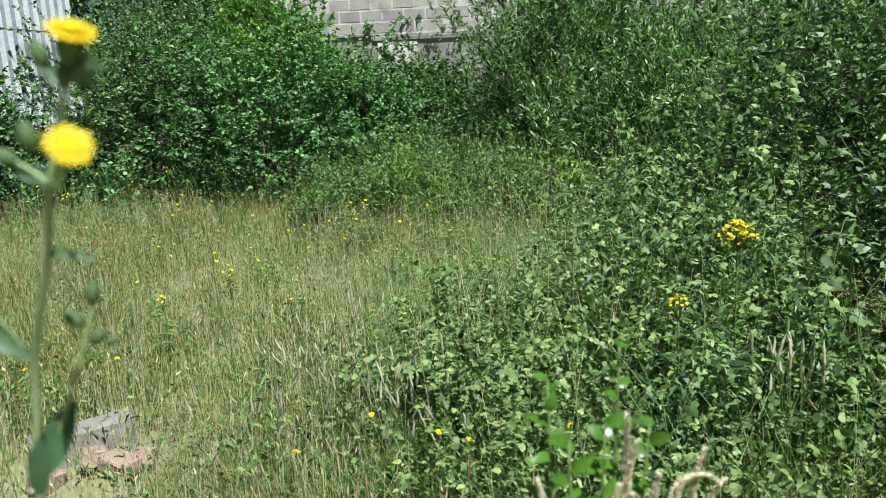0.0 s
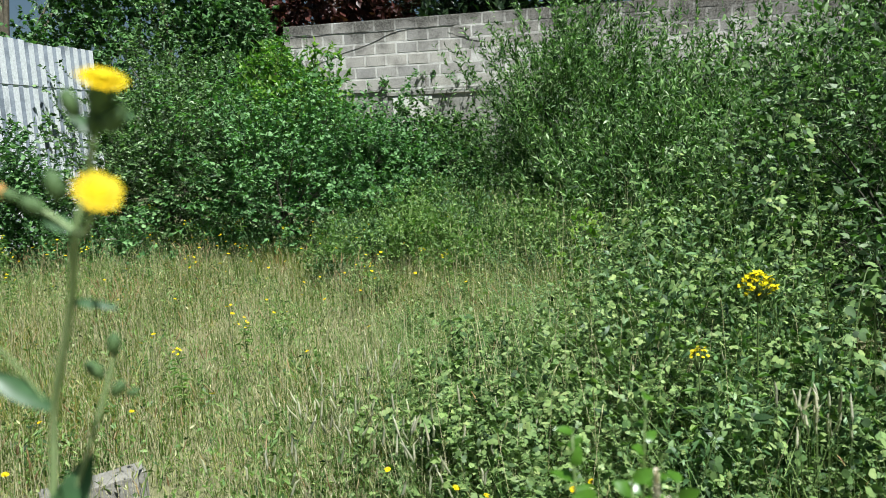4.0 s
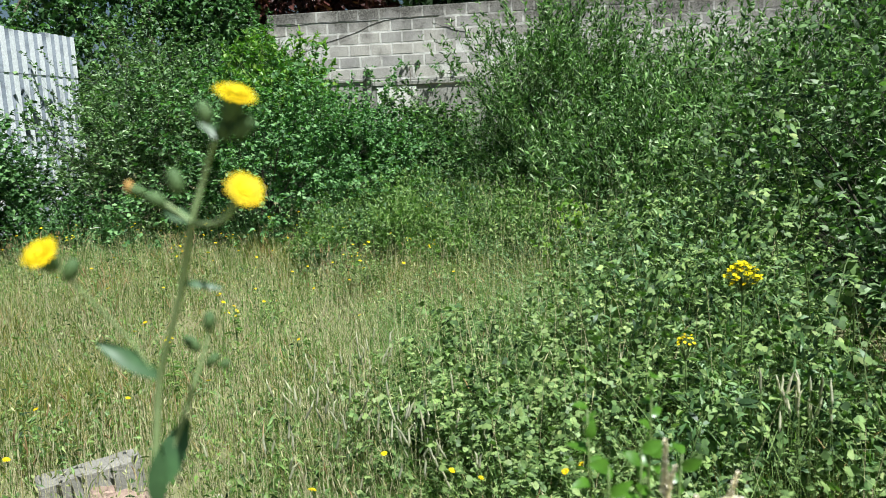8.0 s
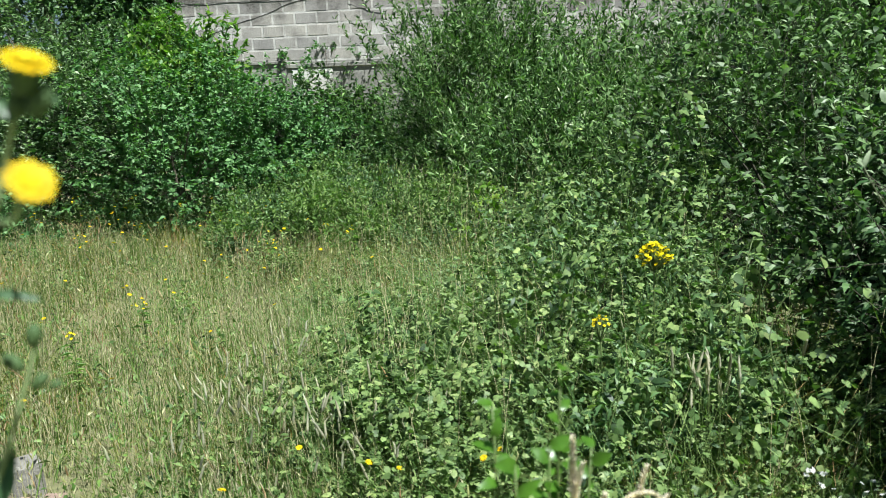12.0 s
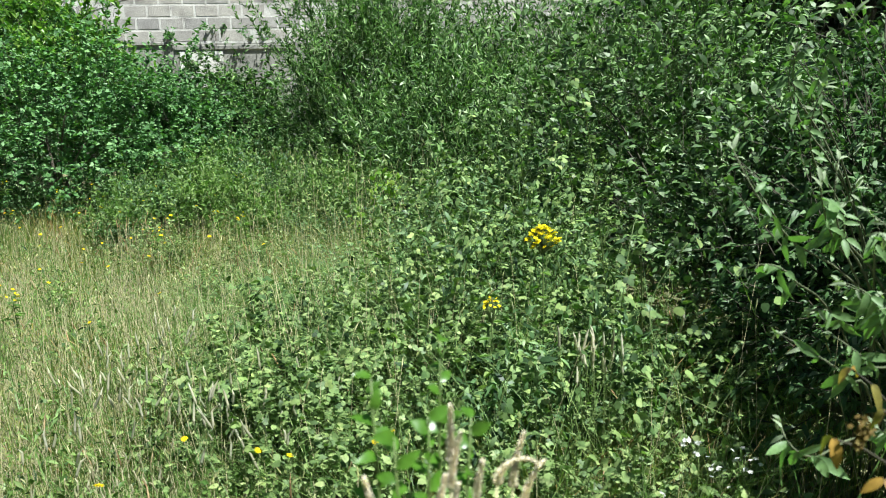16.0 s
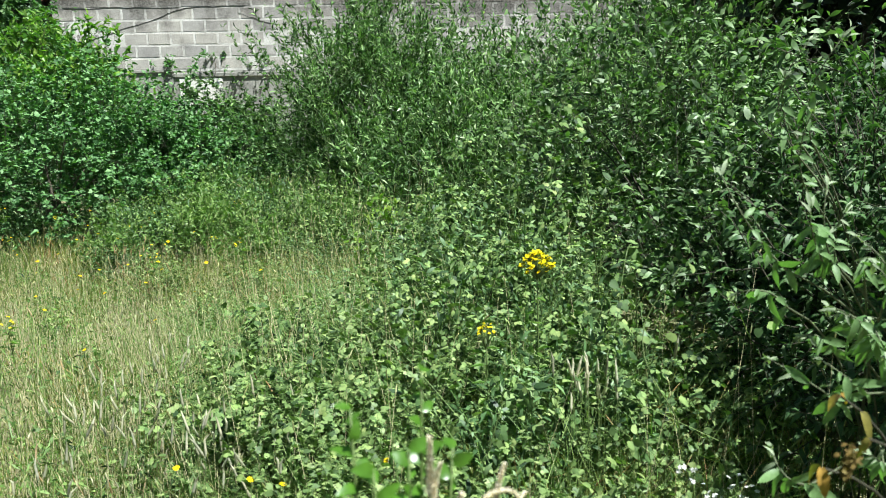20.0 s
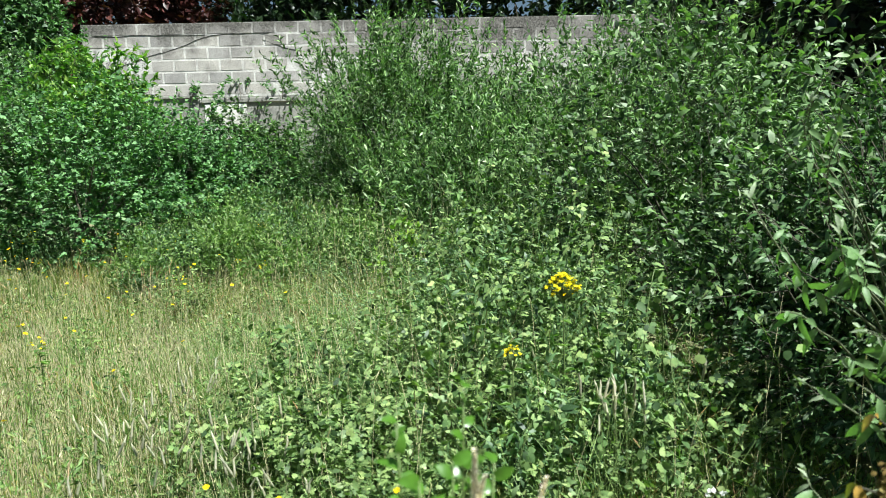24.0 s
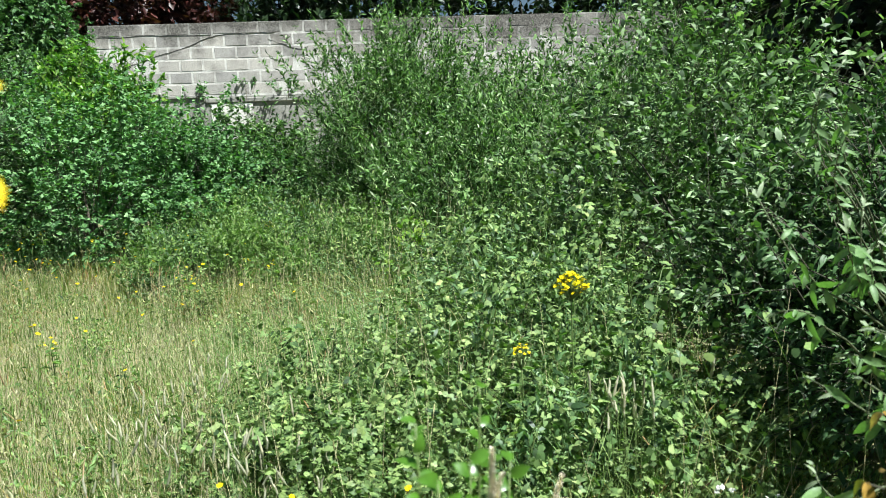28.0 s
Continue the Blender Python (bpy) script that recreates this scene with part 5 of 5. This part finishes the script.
for k in range(6):
    q = p[int(brng.integers(len(p)))] * 0.9
    V, F = tube(curve3((0.03 * math.cos(k), 0.03 * math.sin(k), -0.03), (q[0] * 0.3, q[1] * 0.3, q[2] * 0.7), q, 8), [0.011, 0.003], 6)
    child("cane", mesh_of("cane", V, F, PALESTEM), shade_bush)
# a withering shoot close to the eye: tan and olive leaves, a dead spike
shoot = thing("buddleia_shoot", 1.25, 0.8, 0, "withering buddleia shoot with tan and orange leaves", "shrub")
BASE = np.array([1.25, 0.8, 0.0])
BROWN_LEAVES = [mesh_of("withered_leaf", v * np.array([0.75, 0.95, 1.1]), [f], m) for (v, f), m in zip(LONG, (WITHERED, TAN, OLIVE))]
for k, (tip, bits) in enumerate((((0.955, 0.855, 1.055), 3), ((0.775, 0.645, 1.105), 5), ((0.765, 0.7, 1.045), 2), ((0.745, 0.61, 1.04), 4))):
    t = np.array(tip) - BASE
    C = curve3((0.01 * k, 0.01, 0.0), t * np.array([0.15, 0.15, 0.85]), t, 14)
    V, F = tube(C, [0.005, 0.0016], 6)
    cane = child("cane", mesh_of("cane", V, F, TWIG), shoot)
    for j in range(bits):
        q, a = C[-1 - j // 2], 2.3 * j + k
        fresh = k == 3 and j > 1
        lf = child("leaf" if fresh else "withered_leaf", BUD_LEAVES[j % 3] if fresh else BROWN_LEAVES[(j + k) % 3], cane, "" if fresh else "curled yellow-brown withered leaf")
        lf.matrix_local = Matrix.Translation(q) @ along(Vector((math.cos(a), math.sin(a) * 0.7, -0.25 - 0.3 * (j % 2))), (-0.4, -0.5, 0.7)) @ Matrix.Rotation(0.5 * math.sin(3 * j), 4, "X") @ Matrix.Scale((0.5, 0.3, 0.55, 0.42)[k], 4)
n = 130
s = brng.random(n)
ax = unit(np.array([-0.3, -0.1, -0.6]))
P = np.array([0.775, 0.665, 1.085]) - BASE + ax * (s * 0.035)[:, None] + brng.normal(size=(n, 3)) * (0.006 * (1.1 - s))[:, None]
V, F = leaf_arrays(P, unit(brng.normal(size=(n, 3)) + ax), brng.normal(size=(n, 3)), np.full(n, 0.008), np.full(n, 0.006), "oval")
child("dead_flower_spike", mesh_of("dead_flower_spike", V, [F], DEADFLOWER), shoot, "brown withered flower spike")

# ---- big round bindweed leaves on the bramble ----
bind = thing("bindweed", 1.18, 1.62, 0, "bindweed with big pale heart-shaped leaves over brambles", "weed")
n = 40
s = brng.random(n)
P = np.stack([0.10 * np.sin(s * 9) + 0.35 * (brng.random(n) - 0.35), 0.4 * (brng.random(n) - 0.2), 0.35 + 0.72 * s], -1)
V, F = leaf_arrays(P, unit(brng.normal(size=(n, 3)) * 0.7 + np.array([-0.2, -0.6, -0.1])), unit(brng.normal(size=(n, 3)) * 0.35 + np.array([0.2, -0.6, 0.7])), brng.uniform(0.018, 0.034, n), brng.uniform(0.018, 0.033, n), "round", 0.2)
child("foliage", mesh_of("foliage", V, [F], BRAMBLE), bind)
V, F = tube(np.stack([0.05 * np.sin(np.linspace(0, 14, 30)), 0.05 * np.cos(np.linspace(0, 14, 30)), np.linspace(0, 1.08, 30)], -1), [0.002, 0.0015], 4)
child("stem", mesh_of("stem", V, F, STEM), bind)

# ---- glossy sapling and buff grasses close by ----
sap = thing("young_sapling", 0.222, 0.70, 0, "young sapling shoot with glossy bright green leaves", "sapling")
srng = np.random.default_rng(77)
GL = [mesh_of("leaf", v * np.array([0.32, 0.6, 0.32]), [f], GLOSSLEAF) for v, f in LONG]
for tip, bend in (((0.05, 0.07, 1.215), (0.03, 0.05, 0.7)), ((0.015, 0.005, 1.16), (0.0, 0.01, 0.6)), ((-0.04, 0.02, 1.205), (-0.02, 0.02, 0.6)), ((-0.025, -0.005, 1.15), (0.0, 0.0, 0.6)), ((0.07, 0.03, 1.14), (0.03, 0.02, 0.6))):
    C = curve3((0, 0, 0.0), bend, tip, 16)
    V, F = tube(C, [0.0035, 0.0012], 6)
    st = child("stem", mesh_of("stem", V, F, STEM), sap)
    for j, u in enumerate(np.linspace(0.86, 1.0, 11)):
        q = np.array([np.interp(u, np.linspace(0, 1, 16), C[:, c]) for c in range(3)])
        a = j * 2.4 + tip[0] * 40
        lf = child("leaf", GL[j % 3], st)
        lf.matrix_local = Matrix.Translation(q) @ along(Vector((math.cos(a), math.sin(a), 0.35 + 0.9 * float(srng.random()))), (0.2, -0.7, 0.5)) @ Matrix.Rotation(float(srng.normal()) * 0.5, 4, "X") @ Matrix.Scale(float(srng.uniform(0.6, 0.95)), 4)


def fog_grass(x, y, h, lean, curl, seed):
    r = np.random.default_rng(seed)
    root = thing("soft_grass", x, y, 0, "dry grass stalk with a soft buff seed head", "grass", "buff grass stalks")
    C = curve3((0, 0, 0), (0.0, 0.02, h * 0.7), (lean, 0.0, h), 10)
    V, F = tube(C, [0.0016, 0.001], 5)
    child("stalk", mesh_of("stalk", V, F, STRAW), root)
    n = 420
    s = r.random(n)
    bend = curl * 2.6 * s
    run = np.cumsum(np.full(40, 1 / 40))
    xs, zs = np.cumsum(np.sin(curl * 2.6 * run)) / 40, np.cumsum(np.cos(curl * 2.6 * run)) / 40
    P = C[-1] + 0.06 * np.stack([np.interp(s, run, xs) + lean * 2 * s, 0 * s, np.interp(s, run, zs)], -1)
    a = r.uniform(0, 6.28, n)
    D = unit(np.stack([np.cos(a), np.sin(a), 0.9 + 0 * a], -1))
    V, F = leaf_arrays(P, D, r.normal(size=(n, 3)), 0.0068 * (1.15 - s * 0.6), 0.0022 + 0 * s, "lance")
    child("seed_head", mesh_of("seed_head", V, [F], BUFF), root, "soft buff seed head")
    return root


for k, (fx, fy, fh, fl, fc) in enumerate(((0.24, 0.66, 1.13, 0.004, 0.0), (0.228, 0.655, 1.105, 0.014, 0.12), (0.202, 0.616, 1.085, 0.012, 0.1), (0.268, 0.655, 1.1, 0.022, 1.0), (0.305, 0.66, 1.09, 0.004, 0.15), (0.262, 0.637, 1.08, -0.002, 0.1), (0.172, 0.628, 1.09, -0.012, -0.1), (0.236, 0.64, 1.06, 0.0, 0.1), (0.31, 0.66, 1.06, 0.01, 0.3))):
    fog_grass(fx, fy, fh, fl, fc, 300 + k)

# ---- sow thistle right beside the lens ----
OFF = np.array([-0.192, 0.443, 0.0])
sow = thing("sow_thistle", *OFF, "tall sow thistle with yellow flower heads and buds", "flower")


def stalk(points, r0, r1, name="stem"):
    p = np.array(points) - OFF
    t = np.linspace(0, len(p) - 1, 5 * len(p))
    p = np.stack([np.interp(t, np.arange(len(p)), p[:, k]) for k in range(3)], -1)
    for _ in range(3):
        p[1:-1] = (p[:-2] + 2 * p[1:-1] + p[2:]) / 4
    V, F = tube(p, [r0, r1], 8)
    return child(name, mesh_of(name, V, F, THISTLE_STEM), sow)


stalk([OFF, (-0.194, 0.442, 0.7), (-0.19, 0.441, 1.15), (-0.1835, 0.44, 1.2857), (-0.1773, 0.44, 1.3275), (-0.1718, 0.435, 1.3626), (-0.146, 0.415, 1.4263), (-0.1352, 0.4, 1.4634), (-0.1278, 0.4, 1.482), (-0.119, 0.392, 1.5035), (-0.1035, 0.362, 1.5225)], 0.0029, 0.0013)
stalk([(-0.1352, 0.4, 1.4634), (-0.117, 0.365, 1.4655), (-0.102, 0.332, 1.473), (-0.0975, 0.324, 1.482)], 0.0014, 0.0012, "branch")
stalk([(-0.1718, 0.435, 1.3626), (-0.186, 0.43, 1.392), (-0.2, 0.418, 1.418), (-0.2155, 0.409, 1.444)], 0.0009, 0.0008, "branch")
stalk([(-0.1352, 0.4, 1.4634), (-0.1459, 0.4, 1.4728), (-0.1647, 0.4, 1.4827)], 0.0014, 0.001, "branch")
stalk([(-0.186, 0.441, 1.268), (-0.1779, 0.445, 1.2905), (-0.1629, 0.45, 1.3299), (-0.1504, 0.45, 1.3615), (-0.145, 0.45, 1.376), (-0.1412, 0.45, 1.389)], 0.0019, 0.0011, "branch")
trng = np.random.default_rng(5)
PV, PF = petals(trng, 19, 0.0118, 0.0046, 0.22, 4)
SOW_HEAD = mesh_of("petals", PV, [PF], YELLOW)
for c, tilt in (((-0.1, 0.355, 1.531), (0.35, 0.35, 0.0)), ((-0.0935, 0.319, 1.490), (0.85, 0.35, 0.3)), ((-0.2165, 0.406, 1.4515), (0.7, -0.3, 0.0))):
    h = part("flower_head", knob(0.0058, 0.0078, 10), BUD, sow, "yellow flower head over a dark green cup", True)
    h.location, h.rotation_euler = Vector(c) - Vector(OFF) - Vector((0, 0, 0.007)), tilt
    h.scale = Vector((1, 1, 1)) * (0.86 if c[1] < 0.33 else 1.0)
    pt = child("petals", SOW_HEAD, h)
    pt.location = (0, 0, 0.0062)
    eye = part("disc", knob(0.0032, 0.0022, 9), GOLD, h, "golden middle", True)
    eye.location = (0, 0, 0.0092)
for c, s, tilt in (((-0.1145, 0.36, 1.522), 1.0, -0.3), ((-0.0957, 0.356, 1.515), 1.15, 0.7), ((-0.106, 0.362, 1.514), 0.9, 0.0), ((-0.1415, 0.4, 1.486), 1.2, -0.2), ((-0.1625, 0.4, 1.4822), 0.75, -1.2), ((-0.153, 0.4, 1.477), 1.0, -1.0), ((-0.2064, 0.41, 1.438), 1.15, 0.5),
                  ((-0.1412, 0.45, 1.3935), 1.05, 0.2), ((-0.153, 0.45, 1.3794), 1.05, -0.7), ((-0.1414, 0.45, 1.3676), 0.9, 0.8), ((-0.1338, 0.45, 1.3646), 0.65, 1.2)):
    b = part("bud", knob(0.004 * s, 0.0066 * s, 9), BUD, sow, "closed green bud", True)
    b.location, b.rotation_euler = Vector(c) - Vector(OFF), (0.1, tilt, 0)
brown_tip = part("bud", knob(0.0028, 0.004, 8), RUSTBUD, sow, "withered orange bud tip", True)
brown_tip.location = Vector((-0.1665, 0.4, 1.4842)) - Vector(OFF)
for c, way, L, wide in (((-0.1718, 0.434, 1.3636), (-0.72, -0.3, 0.75), 0.05, 0.24), ((-0.146, 0.414, 1.4258), (1.0, -0.2, -0.05), 0.028, 0.2), ((-0.1785, 0.441, 1.289), (0.4, 0.05, 1.0), 0.052, 0.36), ((-0.181, 0.438, 1.279), (0.15, -0.25, 1.0), 0.044, 0.3),
                        ((-0.106, 0.363, 1.512), (0.9, 0, 0.35), 0.02, 0.4), ((-0.109, 0.367, 1.508), (-0.7, 0, 0.8), 0.018, 0.4), ((-0.135, 0.4, 1.4634), (-0.8, 0, 0.5), 0.022, 0.4), ((-0.19, 0.441, 1.1), (0.8, 0.4, 0.4), 0.09, 0.27), ((-0.193, 0.442, 0.8), (-0.8, 0.4, 0.4), 0.12, 0.27)):
    v, f = long_leaf(L * 0.85, L * wide, 0.3, 2)
    lf = child("leaf", mesh_of("leaf", v, [f], THISTLE_LEAF), sow)
    lf.matrix_local = Matrix.Translation(Vector(c) - Vector(OFF)) @ along(way, (0.1, -0.8, 0.6))

# ---- the wall's blocks, one by one ----
def block_mesh(long):
    bm = box(bmesh.new(), 0, long, -0.007, 0.06, 0, COURSE - 0.034, 0.004)
    me = bpy.data.meshes.new("block")
    bm.to_mesh(me)
    bm.free()
    me.materials.append(BLOCK)
    return me


WHOLE = block_mesh(PITCH - 0.034)
CUTS = {}
wrng = random.Random(9)
for row in range(6):
    z = WALL_TOP - COURSE * (row + 1) + 0.017
    s = 3.83 + (0 if row % 2 else PITCH / 2) - 20 * PITCH
    while s < WALL_LONG - 0.05:
        lo, hi = max(s, 0.0), min(s + PITCH, WALL_LONG)
        if hi - lo > 0.06:
            long = round(hi - lo, 3)
            me = WHOLE if abs(long - PITCH) < 0.003 else CUTS.setdefault(long, block_mesh(long - 0.034))
            ob = child("block", me, wall)
            ob.location = (lo + 0.017, wrng.uniform(-0.004, 0.003), z + wrng.uniform(-0.002, 0.002))
            ob.rotation_euler = (0, wrng.uniform(-0.004, 0.004), wrng.uniform(-0.004, 0.004))
        s += PITCH
